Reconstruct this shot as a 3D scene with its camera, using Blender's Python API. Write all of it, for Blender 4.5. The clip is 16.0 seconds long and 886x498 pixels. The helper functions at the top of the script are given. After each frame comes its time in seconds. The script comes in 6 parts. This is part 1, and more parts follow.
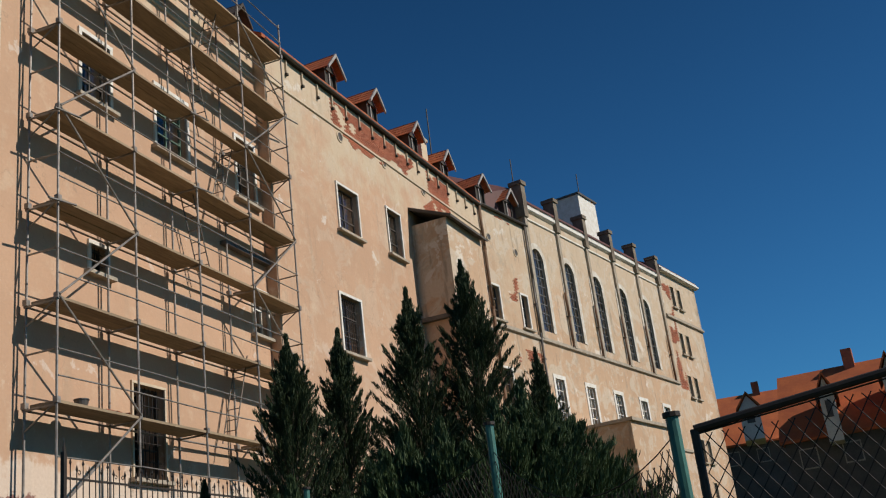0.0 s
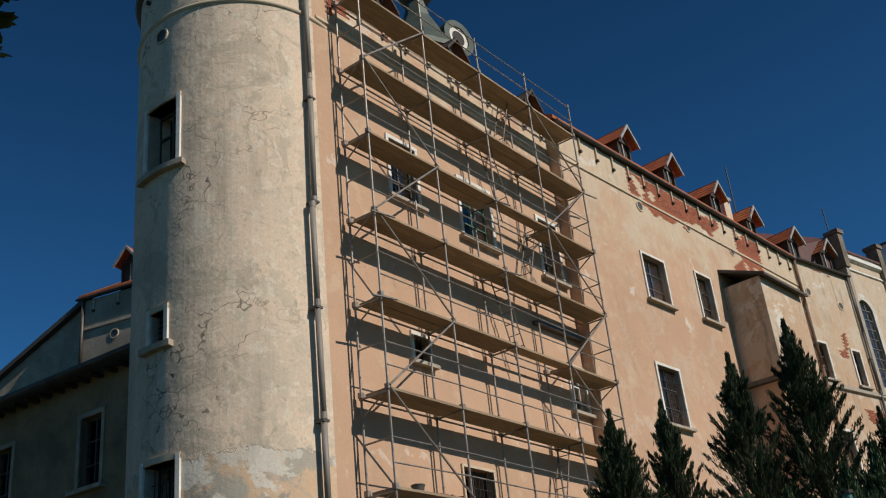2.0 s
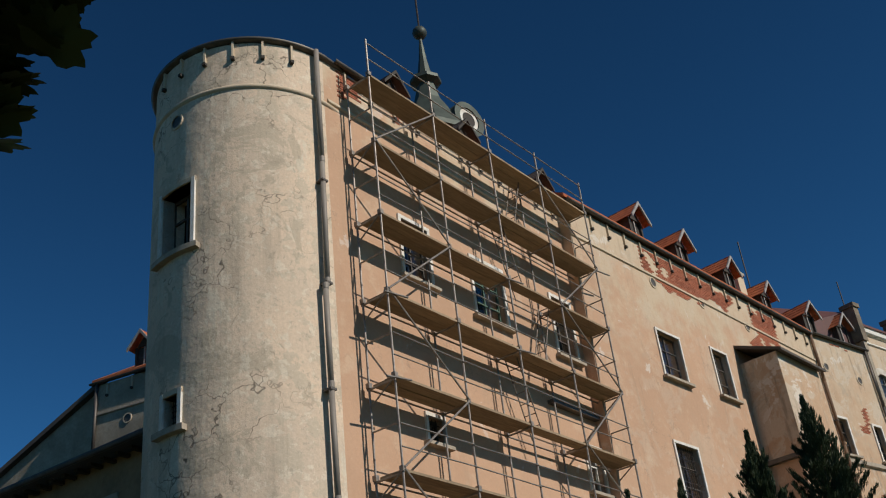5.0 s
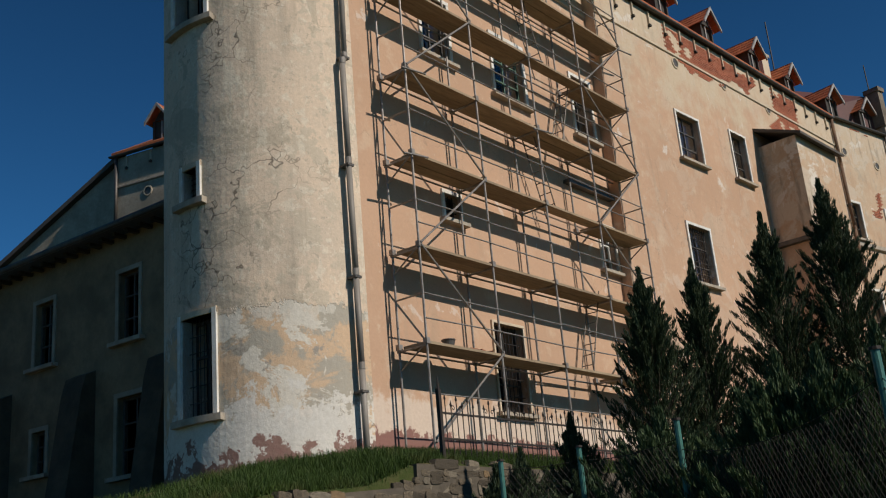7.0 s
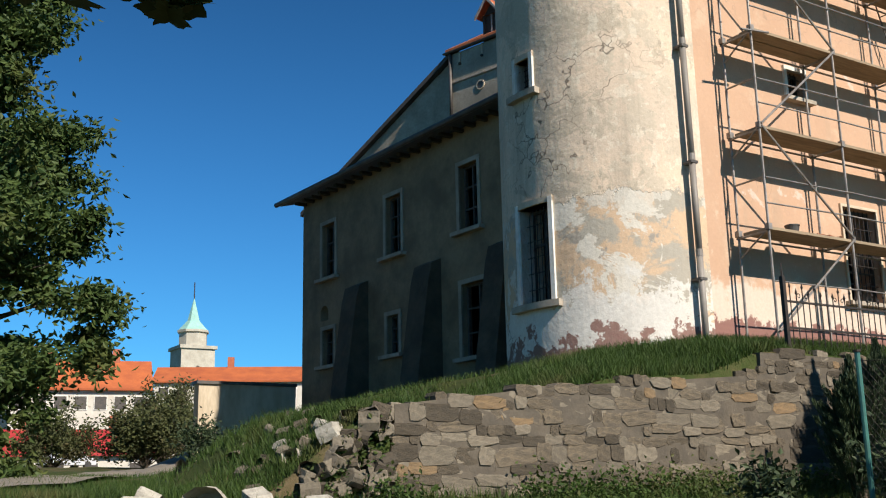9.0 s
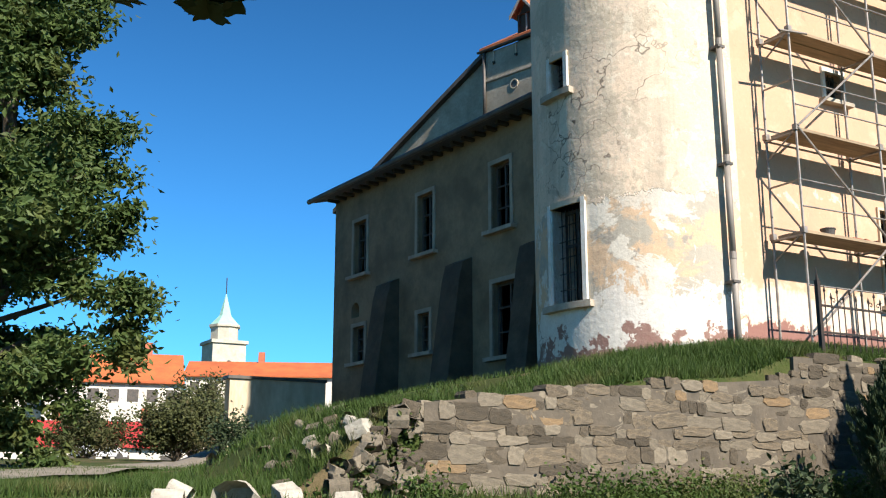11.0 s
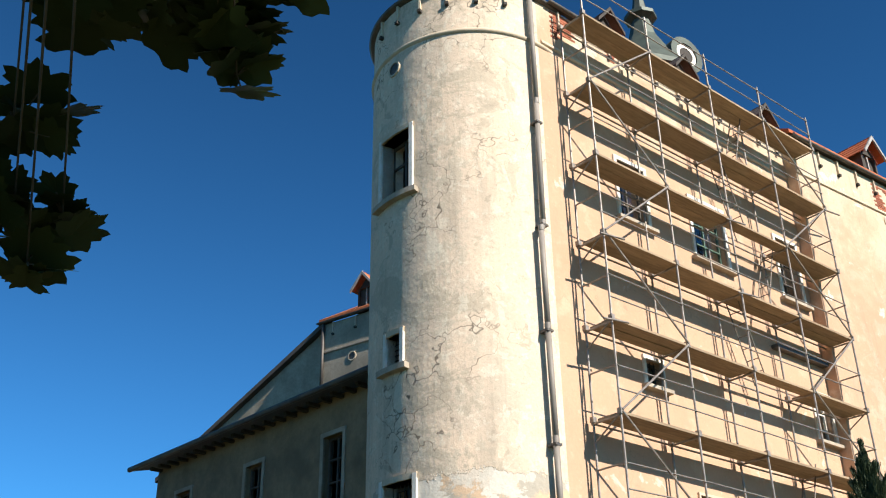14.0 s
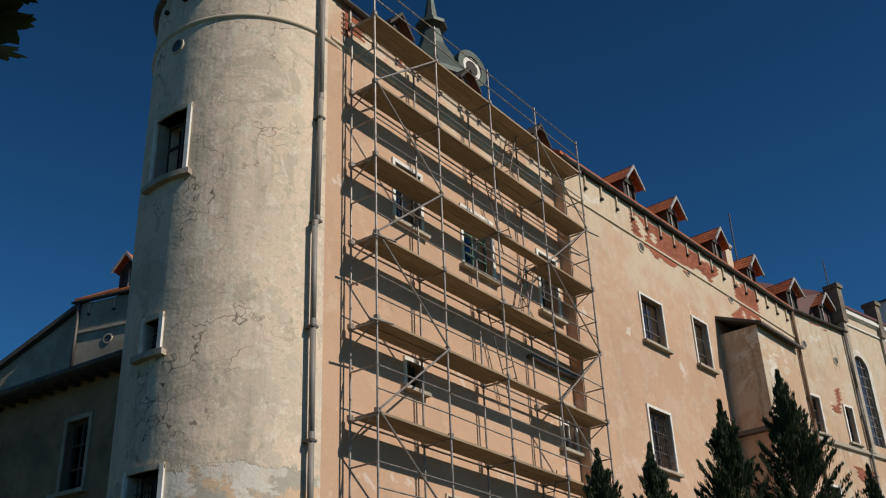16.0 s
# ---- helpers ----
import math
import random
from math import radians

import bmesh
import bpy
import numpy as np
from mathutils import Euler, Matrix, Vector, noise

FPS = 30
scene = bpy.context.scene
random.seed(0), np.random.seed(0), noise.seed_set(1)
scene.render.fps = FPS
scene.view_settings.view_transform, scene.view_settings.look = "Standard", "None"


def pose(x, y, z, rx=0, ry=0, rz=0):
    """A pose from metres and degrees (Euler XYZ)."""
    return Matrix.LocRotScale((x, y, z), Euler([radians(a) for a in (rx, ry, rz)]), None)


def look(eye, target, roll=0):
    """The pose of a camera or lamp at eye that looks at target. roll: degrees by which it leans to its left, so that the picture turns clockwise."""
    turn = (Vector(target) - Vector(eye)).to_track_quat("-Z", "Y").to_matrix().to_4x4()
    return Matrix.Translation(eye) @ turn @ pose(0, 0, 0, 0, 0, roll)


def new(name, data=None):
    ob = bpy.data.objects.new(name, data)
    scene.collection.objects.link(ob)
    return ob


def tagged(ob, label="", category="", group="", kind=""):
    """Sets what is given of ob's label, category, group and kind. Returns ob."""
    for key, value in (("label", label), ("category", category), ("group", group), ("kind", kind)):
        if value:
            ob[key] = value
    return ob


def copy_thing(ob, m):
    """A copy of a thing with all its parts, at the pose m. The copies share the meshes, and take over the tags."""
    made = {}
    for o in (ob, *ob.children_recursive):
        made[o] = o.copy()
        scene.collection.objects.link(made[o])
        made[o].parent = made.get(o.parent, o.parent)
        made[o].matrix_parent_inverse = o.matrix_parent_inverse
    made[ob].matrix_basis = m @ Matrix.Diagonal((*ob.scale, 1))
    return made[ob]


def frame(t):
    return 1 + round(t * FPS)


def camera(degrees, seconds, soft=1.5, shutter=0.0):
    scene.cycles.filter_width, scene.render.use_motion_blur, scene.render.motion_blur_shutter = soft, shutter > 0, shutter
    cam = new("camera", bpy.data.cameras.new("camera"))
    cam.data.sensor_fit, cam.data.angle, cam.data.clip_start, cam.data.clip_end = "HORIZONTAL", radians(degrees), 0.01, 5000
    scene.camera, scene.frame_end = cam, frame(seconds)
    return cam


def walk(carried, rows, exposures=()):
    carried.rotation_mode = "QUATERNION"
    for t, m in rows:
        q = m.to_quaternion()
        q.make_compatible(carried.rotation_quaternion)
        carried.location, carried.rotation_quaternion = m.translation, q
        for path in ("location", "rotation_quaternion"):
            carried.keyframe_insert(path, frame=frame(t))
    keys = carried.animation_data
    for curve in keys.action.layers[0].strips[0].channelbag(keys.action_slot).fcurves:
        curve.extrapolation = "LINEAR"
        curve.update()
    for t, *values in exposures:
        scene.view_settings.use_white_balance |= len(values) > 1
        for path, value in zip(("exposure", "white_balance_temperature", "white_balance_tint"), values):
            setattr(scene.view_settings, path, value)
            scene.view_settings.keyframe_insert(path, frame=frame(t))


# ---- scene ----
cam = camera(46.16, 16.0, 1.15)
PATH = [
    (0, (-15.082, -14.008, -2.557), (-13.299, -13.397, -1.889), -7.17),
    (0.5, (-15.088, -13.999, -2.554), (-13.341, -13.336, -1.842), -7.24),
    (1, (-15.098, -13.979, -2.553), (-13.409, -13.197, -1.823), -6.88),
    (1.5, (-15.124, -13.942, -2.550), (-13.585, -12.941, -1.758), -6.46),
    (2, (-15.138, -13.930, -2.547), (-13.683, -12.862, -1.685), -6.20),
    (2.5, (-15.148, -13.932, -2.542), (-13.749, -12.875, -1.580), -6.61),
    (3, (-15.162, -13.948, -2.532), (-13.846, -12.987, -1.372), -8.15),
    (3.2, (-15.167, -13.949, -2.530), (-13.884, -12.992, -1.331), -8.53),
    (5.3, (-15.143, -13.933, -2.544), (-13.716, -12.879, -1.620), -6.40),
    (5.5, (-15.139, -13.929, -2.547), (-13.691, -12.855, -1.681), -6.32),
    (6, (-15.129, -13.927, -2.553), (-13.624, -12.841, -1.809), -5.66),
    (6.5, (-15.129, -13.920, -2.556), (-13.620, -12.793, -1.884), -5.19),
    (7, (-15.134, -13.909, -2.559), (-13.653, -12.715, -1.942), -5.01),
    (7.5, (-15.155, -13.880, -2.563), (-13.797, -12.515, -2.021), -2.82),
    (8, (-15.180, -13.854, -2.566), (-13.972, -12.336, -2.079), -1.62),
    (8.5, (-15.196, -13.840, -2.568), (-14.081, -12.239, -2.126), -1.71),
    (9, (-15.209, -13.832, -2.568), (-14.170, -12.181, -2.124), -1.21),
    (11.5, (-15.217, -13.826, -2.568), (-14.230, -12.144, -2.126), -0.00),
    (12, (-15.213, -13.830, -2.566), (-14.201, -12.172, -2.092), 0.55),
    (12.5, (-15.206, -13.839, -2.562), (-14.150, -12.234, -2.005), 0.51),
    (13, (-15.201, -13.848, -2.558), (-14.118, -12.296, -1.912), 0.07),
    (13.5, (-15.194, -13.864, -2.551), (-14.072, -12.406, -1.767), -0.01),
    (14, (-15.192, -13.881, -2.544), (-14.053, -12.522, -1.618), -0.88),
    (14.5, (-15.182, -13.899, -2.540), (-13.986, -12.644, -1.542), -2.07),
    (15, (-15.174, -13.905, -2.540), (-13.933, -12.690, -1.549), -2.24),
    (15.5, (-15.161, -13.916, -2.542), (-13.841, -12.762, -1.578), -2.00),
    (16, (-15.141, -13.933, -2.544), (-13.703, -12.882, -1.635), -2.35),
]
EXPOSURE = [(0, -0.15), (2, -0.25), (3, -0.35), (5.5, -0.3), (7, -0.3), (8, -0.15), (8.5, 0.1), (9, 0.55), (11.5, 1.12), (12, 1.17), (12.5, 1.32), (13, 1.27), (13.5, 1.15), (14, 0.95), (14.5, 0.48), (15, 0.1), (15.5, -0.1), (16, -0.2)]
walk(cam, [(t, look(eye, target, roll)) for t, eye, target, roll in PATH], EXPOSURE)

# ---- world and light ----
SUN_EL, SUN_AZ = radians(37.6), radians(7.2)          # the sun stands behind the viewer, almost square to the long facade
world = bpy.data.worlds.new("world")
scene.world = world
world.use_nodes = True
wn = world.node_tree.nodes
sky = wn.new("ShaderNodeTexSky")
sky.sky_type, sky.sun_disc = "NISHITA", False
sky.sun_elevation, sky.sun_rotation = SUN_EL, math.pi - SUN_AZ
sky.air_density, sky.dust_density, sky.ozone_density = 1.0, 0.15, 3.0
deep = wn.new("ShaderNodeMix")                          # a clear, deep blue autumn sky
deep.data_type, deep.blend_type = "RGBA", "MULTIPLY"
deep.inputs[0].default_value, deep.inputs[7].default_value = 1.0, (0.28, 0.84, 1.26, 1)
world.node_tree.links.new(sky.outputs[0], deep.inputs[6])
rise = wn.new("ShaderNodeTexCoord")
height = wn.new("ShaderNodeSeparateXYZ")
fall = wn.new("ShaderNodeMapRange")                     # paler towards the horizon, deeper overhead
fall.interpolation_type = "SMOOTHSTEP"
for i, val in enumerate((0.05, 0.75, 1.38, 0.70)):
    fall.inputs[i + 1].default_value = val
graded = wn.new("ShaderNodeVectorMath")
graded.operation = "SCALE"
world.node_tree.links.new(rise.outputs["Generated"], height.inputs[0])
world.node_tree.links.new(height.outputs[2], fall.inputs[0])
world.node_tree.links.new(deep.outputs[2], graded.inputs[0])
world.node_tree.links.new(fall.outputs[0], graded.inputs["Scale"])
world.node_tree.links.new(graded.outputs[0], wn["Background"].inputs[0])
wn["Background"].inputs[1].default_value = 0.05
sun_data = bpy.data.lights.new("sun", "SUN")
sun_data.energy, sun_data.angle, sun_data.color = 5.0, radians(0.55), (1.0, 0.925, 0.835)
sun = new("sun", sun_data)
sun.matrix_world = look((0, 0, 0), (-math.sin(SUN_AZ) * math.cos(SUN_EL), math.cos(SUN_AZ) * math.cos(SUN_EL), -math.sin(SUN_EL)))


# ---- materials ----
class Nodes:
    """A short way to write node materials."""

    def __init__(self, name, rough=0.85, metal=0.0, spec=0.3):
        self.mat = bpy.data.materials.new(name)
        self.mat.use_nodes = True
        self.t = self.mat.node_tree
        self.b = self.t.nodes["Principled BSDF"]
        self.b.inputs["Roughness"].default_value = rough
        self.b.inputs["Metallic"].default_value = metal
        self.b.inputs["Specular IOR Level"].default_value = spec
        self.co = self.t.nodes.new("ShaderNodeTexCoord").outputs["Object"]
        self.pos = self.t.nodes.new("ShaderNodeNewGeometry").outputs["Position"]

    def put(self, socket, value):
        if isinstance(value, (int, float)):
            socket.default_value = value
        elif isinstance(value, tuple):
            socket.default_value = (*value, 1) if len(value) == 3 and len(socket.default_value) == 4 else value
        else:
            self.t.links.new(value, socket)

    def scaled(self, sx, sy, sz, co=None):
        n = self.t.nodes.new("ShaderNodeVectorMath")
        n.operation = "MULTIPLY"
        self.put(n.inputs[0], co or self.co)
        n.inputs[1].default_value = (sx, sy, sz)
        return n.outputs[0]

    def noise(self, scale, detail=5, rough=0.6, co=None, distortion=0.0):
        n = self.t.nodes.new("ShaderNodeTexNoise")
        self.put(n.inputs["Vector"], co or self.co)
        n.inputs["Scale"].default_value, n.inputs["Detail"].default_value, n.inputs["Roughness"].default_value = scale, detail, rough
        n.inputs["Distortion"].default_value = distortion
        return n.outputs["Fac"]

    def voronoi(self, scale, feature="DISTANCE_TO_EDGE", co=None):
        n = self.t.nodes.new("ShaderNodeTexVoronoi")
        n.feature = feature
        self.put(n.inputs["Vector"], co or self.co)
        n.inputs["Scale"].default_value = scale
        return n.outputs["Distance"]

    def ramp(self, fac, lo, hi, a=0.0, b=1.0):
        n = self.t.nodes.new("ShaderNodeMapRange")
        n.interpolation_type = "SMOOTHSTEP"
        self.put(n.inputs[0], fac)
        for i, v in enumerate((lo, hi, a, b)):
            n.inputs[i + 1].default_value = v
        return n.outputs[0]

    def math(self, op, a, b=0.0):
        n = self.t.nodes.new("ShaderNodeMath")
        n.operation = op
        self.put(n.inputs[0], a)
        self.put(n.inputs[1], b)
        return n.outputs[0]

    def axis(self, i, co=None):
        n = self.t.nodes.new("ShaderNodeSeparateXYZ")
        self.put(n.inputs[0], co or self.co)
        return n.outputs[i]

    def random(self):
        return self.t.nodes.new("ShaderNodeObjectInfo").outputs["Random"]

    def island(self):
        return self.t.nodes.new("ShaderNodeNewGeometry").outputs["Random Per Island"]

    def mix(self, fac, a, b, blend="MIX"):
        n = self.t.nodes.new("ShaderNodeMix")
        n.data_type, n.blend_type = "RGBA", blend
        self.put(n.inputs[0], fac)
        self.put(n.inputs[6], a)
        self.put(n.inputs[7], b)
        return n.outputs[2]

    def bump(self, height, distance=0.01, strength=0.6):
        n = self.t.nodes.new("ShaderNodeBump")
        n.inputs["Distance"].default_value, n.inputs["Strength"].default_value = distance, strength
        self.put(n.inputs["Height"], height)
        self.t.links.new(n.outputs[0], self.b.inputs["Normal"])

    def done(self, color):
        self.put(self.b.inputs["Base Color"], color)
        return self.mat


def cracks(n, color, dark, scale=1.1, width=0.018, amount=0.5):
    """Thin crazed cracks that come and go."""
    warped = n.t.nodes.new("ShaderNodeVectorMath")
    warped.operation = "ADD"
    n.put(warped.inputs[0], n.co)
    wob = n.t.nodes.new("ShaderNodeTexNoise")
    wob.inputs["Scale"].default_value = 2.5
    n.t.links.new(n.co, wob.inputs["Vector"])
    n.put(warped.inputs[1], wob.outputs["Color"])
    line = n.ramp(n.voronoi(scale, co=warped.outputs[0]), 0.0, width, 1.0, 0.0)
    where = n.ramp(n.noise(0.35, 3), 0.48, 0.6)
    return n.mix(n.math("MULTIPLY", n.math("MULTIPLY", line, where), amount), color, dark)


def facade_plaster(name, peach, pale, pale_from, pale_to, white_amount=0.5, plinth=False, worn=0.0):
    """Peach limewash over old render, paler and worn towards the eaves, with bare and white patches."""
    n = Nodes(name, 0.92, spec=0.15)
    z = n.axis(2)
    big, mid, fine = n.noise(0.28, 6, 0.62), n.noise(1.3, 6, 0.65), n.noise(14, 5, 0.7)
    c = n.mix(n.ramp(big, 0.3, 0.7), peach, tuple(v * 0.86 for v in peach))
    up = n.math("ADD", z, n.ramp(n.noise(0.55, 5, 0.65), 0.25, 0.75, -2.2, 2.2))
    c = n.mix(n.ramp(up, pale_from, pale_to), c, pale)
    c = n.mix(n.ramp(mid, 0.52, 0.66, 0.0, 0.3), c, tuple(min(1, v * 1.1 + 0.03) for v in pale))
    c = n.mix(n.ramp(n.noise(2.6, 7, 0.72, co=n.scaled(1.3, 1.3, 0.8), distortion=0.5), 0.55, 0.62, 0.0, 0.4), c, tuple(v * 0.9 for v in peach))
    c = n.mix(n.ramp(n.noise(5.0, 6, 0.72), 0.60, 0.66, 0.0, 0.3), c, (0.66, 0.555, 0.42))
    streak = n.noise(1.0, 4, 0.6, co=n.scaled(1.6, 1.6, 0.22))
    c = n.mix(n.ramp(streak, 0.55, 0.75, 0.0, 0.35), c, tuple(v * 0.62 for v in pale))
    c = n.mix(n.math("MULTIPLY", n.ramp(n.noise(0.9, 7, 0.68, distortion=0.6), 0.63, 0.66), white_amount), c, (0.72, 0.70, 0.64))
    c = n.mix(n.ramp(n.noise(3.2, 6, 0.7), 0.66, 0.72, 0.0, 0.5), c, (0.36, 0.31, 0.25))
    if worn:                                            # later grey and white repairs, rain-washed streaks
        c = n.mix(n.ramp(n.noise(0.75, 8, 0.72, distortion=0.9), 0.50, 0.56, 0.0, worn), c, (0.56, 0.49, 0.39))
        c = n.mix(n.ramp(n.noise(1.7, 7, 0.72, distortion=0.6), 0.57, 0.61, 0.0, worn), c, (0.40, 0.34, 0.26))
        c = n.mix(n.ramp(n.noise(1.3, 6, 0.7, co=n.scaled(2.2, 2.2, 0.3)), 0.56, 0.66, 0.0, worn), c, (0.24, 0.19, 0.14))
        c = n.mix(n.ramp(n.noise(0.5, 7, 0.7, distortion=0.5), 0.60, 0.64, 0.0, worn), c, (0.72, 0.68, 0.60))
    if plinth:
        edge = n.math("ADD", z, n.ramp(n.noise(1.6, 6, 0.7), 0.3, 0.7, -0.35, 0.35))
        c = n.mix(n.ramp(edge, 1.3, 0.9, 0.0, 0.6), c, (0.70, 0.62, 0.52))
        c = n.mix(n.ramp(n.math("ADD", z, n.ramp(n.noise(2.6, 6, 0.7), 0.35, 0.65, -0.14, 0.14)), 0.46, 0.40), c, (0.24, 0.12, 0.10))
    c = n.mix(n.ramp(fine, 0.3, 0.7, 0.0, 0.18), c, tuple(v * 0.6 for v in peach))
    c = cracks(n, c, (0.2, 0.16, 0.12), 0.8, 0.012, 0.4)
    n.bump(n.math("ADD", n.math("MULTIPLY", mid, 1.0), n.math("MULTIPLY", fine, 0.12)), 0.035, 0.6)
    return n.done(c)


PEACH = (0.54, 0.345, 0.225)
PALE = (0.55, 0.44, 0.31)
M_WALL1 = facade_plaster("peach_plaster_low", PEACH, PALE, 12.6, 15.2, 0.35, plinth=True)
M_WALL2 = facade_plaster("peach_plaster_worn", PEACH, PALE, 10.6, 14.2, 0.5, worn=0.22)
M_WALL3 = facade_plaster("peach_plaster_grey", (0.54, 0.365, 0.235), (0.53, 0.42, 0.30), 9.5, 14.5, 0.55, worn=0.6)


def tower_plaster():
    n = Nodes("tower_plaster", 0.93, spec=0.12)
    z = n.axis(2)
    big, mid, fine = n.noise(0.45, 7, 0.65), n.noise(1.7, 6, 0.66), n.noise(16, 5, 0.7)
    c = n.mix(n.ramp(big, 0.36, 0.62), (0.71, 0.55, 0.40), (0.61, 0.49, 0.37))
    c = n.mix(n.ramp(mid, 0.54, 0.57, 0.0, 0.7), c, (0.53, 0.45, 0.34))
    c = n.mix(n.ramp(n.noise(3.6, 6, 0.7, distortion=0.4), 0.56, 0.585, 0.0, 0.6), c, (0.73, 0.64, 0.50))
    c = n.mix(n.ramp(n.noise(0.62, 8, 0.72, distortion=1.0), 0.555, 0.575, 0.0, 0.7), c, (0.46, 0.385, 0.285))
    c = n.mix(n.ramp(n.noise(7.0, 5, 0.7), 0.60, 0.64, 0.0, 0.5), c, (0.36, 0.315, 0.25))
    c = n.mix(n.ramp(n.noise(0.8, 7, 0.7, distortion=0.8), 0.60, 0.64, 0.0, 0.7), c, (0.42, 0.355, 0.265))
    c = n.mix(n.ramp(n.noise(1.1, 7, 0.7, co=n.scaled(1.2, 1.2, 0.5)), 0.585, 0.61, 0.0, 0.55), c, (0.67, 0.60, 0.47))
    c = n.mix(n.ramp(n.noise(1.0, 5, 0.6, co=n.scaled(1.5, 1.5, 0.16)), 0.54, 0.70, 0.0, 0.45), c, (0.28, 0.24, 0.185))
    # the lowest storey: patched grey, white and salmon coats over the old render
    low = n.ramp(n.math("ADD", z, n.ramp(n.noise(2.4, 6, 0.7), 0.3, 0.7, -0.16, 0.16)), 2.86, 2.80)
    patch = n.mix(n.ramp(n.noise(0.7, 7, 0.7, distortion=0.5), 0.46, 0.53), (0.40, 0.36, 0.29), (0.60, 0.42, 0.27))
    patch = n.mix(n.ramp(n.noise(1.0, 7, 0.72, distortion=0.9), 0.53, 0.555), patch, (0.66, 0.60, 0.50))
    patch = n.mix(n.ramp(n.noise(2.2, 6, 0.7), 0.60, 0.64), patch, (0.33, 0.29, 0.24))
    band = n.ramp(n.math("ADD", z, n.ramp(n.noise(1.1, 7, 0.7), 0.3, 0.7, -0.55, 0.55)), 2.45, 2.55)
    patch = n.mix(n.math("MULTIPLY", band, 0.75), patch, (0.62, 0.57, 0.48))
    patch = n.mix(n.ramp(n.math("ADD", z, n.ramp(n.noise(1.3, 7, 0.75), 0.3, 0.7, -0.6, 0.6)), 0.95, 0.85, 0.0, 0.85), patch, (0.69, 0.65, 0.58))
    patch = n.mix(n.ramp(n.math("ADD", z, n.ramp(n.noise(1.9, 7, 0.7), 0.32, 0.68, -0.4, 0.4)), 0.16, 0.10), patch, (0.25, 0.14, 0.115))
    c = n.mix(low, c, patch)
    c = n.mix(n.ramp(fine, 0.3, 0.7, 0.0, 0.22), c, (0.3, 0.26, 0.2))
    c = cracks(n, c, (0.14, 0.115, 0.09), 1.0, 0.022, 0.9)
    n.bump(n.math("ADD", n.math("ADD", mid, n.math("MULTIPLY", fine, 0.12)), n.math("MULTIPLY", low, -0.25)), 0.04, 0.7)
    return n.done(c)


M_TOWER = tower_plaster()


def simple(name, a, b, scale=4.0, rough=0.7, metal=0.0, spec=0.3, bump=0.004, fine=30.0, random=0.0, stretch=(1, 1, 1), island=False):
    """Two tones at a large and a small scale, with fine relief; alike pieces differ a little in tone."""
    n = Nodes(name, rough, metal, spec)
    co = n.scaled(*stretch)
    m, f = n.noise(scale, 5, 0.65, co=co), n.noise(fine, 4, 0.7, co=co)
    c = n.mix(n.ramp(m, 0.32, 0.68), a, b)
    c = n.mix(n.ramp(f, 0.35, 0.7, 0.0, 0.3), c, tuple(v * 0.55 for v in a))
    if random:
        r = n.island() if island else n.random()
        c = n.mix(n.ramp(r, 0.0, 1.0, 0.0, random), c, tuple(v * 0.4 for v in b))
    n.bump(n.math("ADD", m, n.math("MULTIPLY", f, 0.4)), bump, 0.7)
    return n.done(c)


M_WING = simple("grey_old_render", (0.31, 0.225, 0.135), (0.17, 0.125, 0.078), 0.9, 0.93, bump=0.03, fine=9)
M_WINGTRIM = simple("pale_grey_window_render", (0.40, 0.35, 0.27), (0.28, 0.24, 0.18), 2.0, 0.9, bump=0.01)
M_REAR = simple("pale_grey_rear_render", (0.40, 0.345, 0.26), (0.27, 0.23, 0.17), 1.0, 0.93, bump=0.02, fine=8)
M_BUTTRESS = simple("dark_buttress_masonry", (0.11, 0.082, 0.054), (0.06, 0.047, 0.033), 1.5, 0.95, bump=0.05, fine=8)
M_WHITE = simple("white_paint_worn", (0.74, 0.72, 0.66), (0.60, 0.56, 0.48), 3.0, 0.75, bump=0.004)
M_WORNWHITE = simple("worn_white_surround", (0.66, 0.62, 0.54), (0.46, 0.40, 0.31), 1.6, 0.85, bump=0.01)
M_RUST = simple("rusty_brown_pipe", (0.20, 0.115, 0.065), (0.12, 0.075, 0.05), 2.5, 0.8, bump=0.004)
M_PIER = simple("dark_weathered_pier", (0.25, 0.205, 0.15), (0.13, 0.105, 0.08), 1.8, 0.92, bump=0.02)
M_SILL = simple("weathered_sill", (0.42, 0.36, 0.28), (0.30, 0.25, 0.19), 4.0, 0.85, bump=0.006)
M_TRIM = simple("string_course", (0.60, 0.49, 0.35), (0.48, 0.39, 0.28), 2.0, 0.9, bump=0.01)
M_SASH = simple("dark_sash", (0.10, 0.085, 0.07), (0.06, 0.055, 0.05), 6.0, 0.6)
M_GREENSASH = simple("green_sash", (0.10, 0.17, 0.12), (0.06, 0.10, 0.08), 6.0, 0.6)
M_LEADING = simple("iron_leading", (0.16, 0.16, 0.15), (0.10, 0.10, 0.10), 6.0, 0.6)
M_DARKSTEEL = simple("rusty_ladder_steel", (0.16, 0.135, 0.11), (0.10, 0.085, 0.07), 6.0, 0.6, 0.4, bump=0.001)
M_STEEL = simple("galvanised_tube", (0.33, 0.295, 0.255), (0.20, 0.175, 0.15), 5.0, 0.5, 0.5, bump=0.001)
M_PLANK = simple("scaffold_plank", (0.40, 0.30, 0.19), (0.27, 0.20, 0.125), 2.0, 0.85, bump=0.004, fine=25, random=0.35, stretch=(1, 8, 8))
M_IRON = simple("black_iron", (0.035, 0.032, 0.03), (0.06, 0.045, 0.035), 8.0, 0.6, 0.4, bump=0.002)
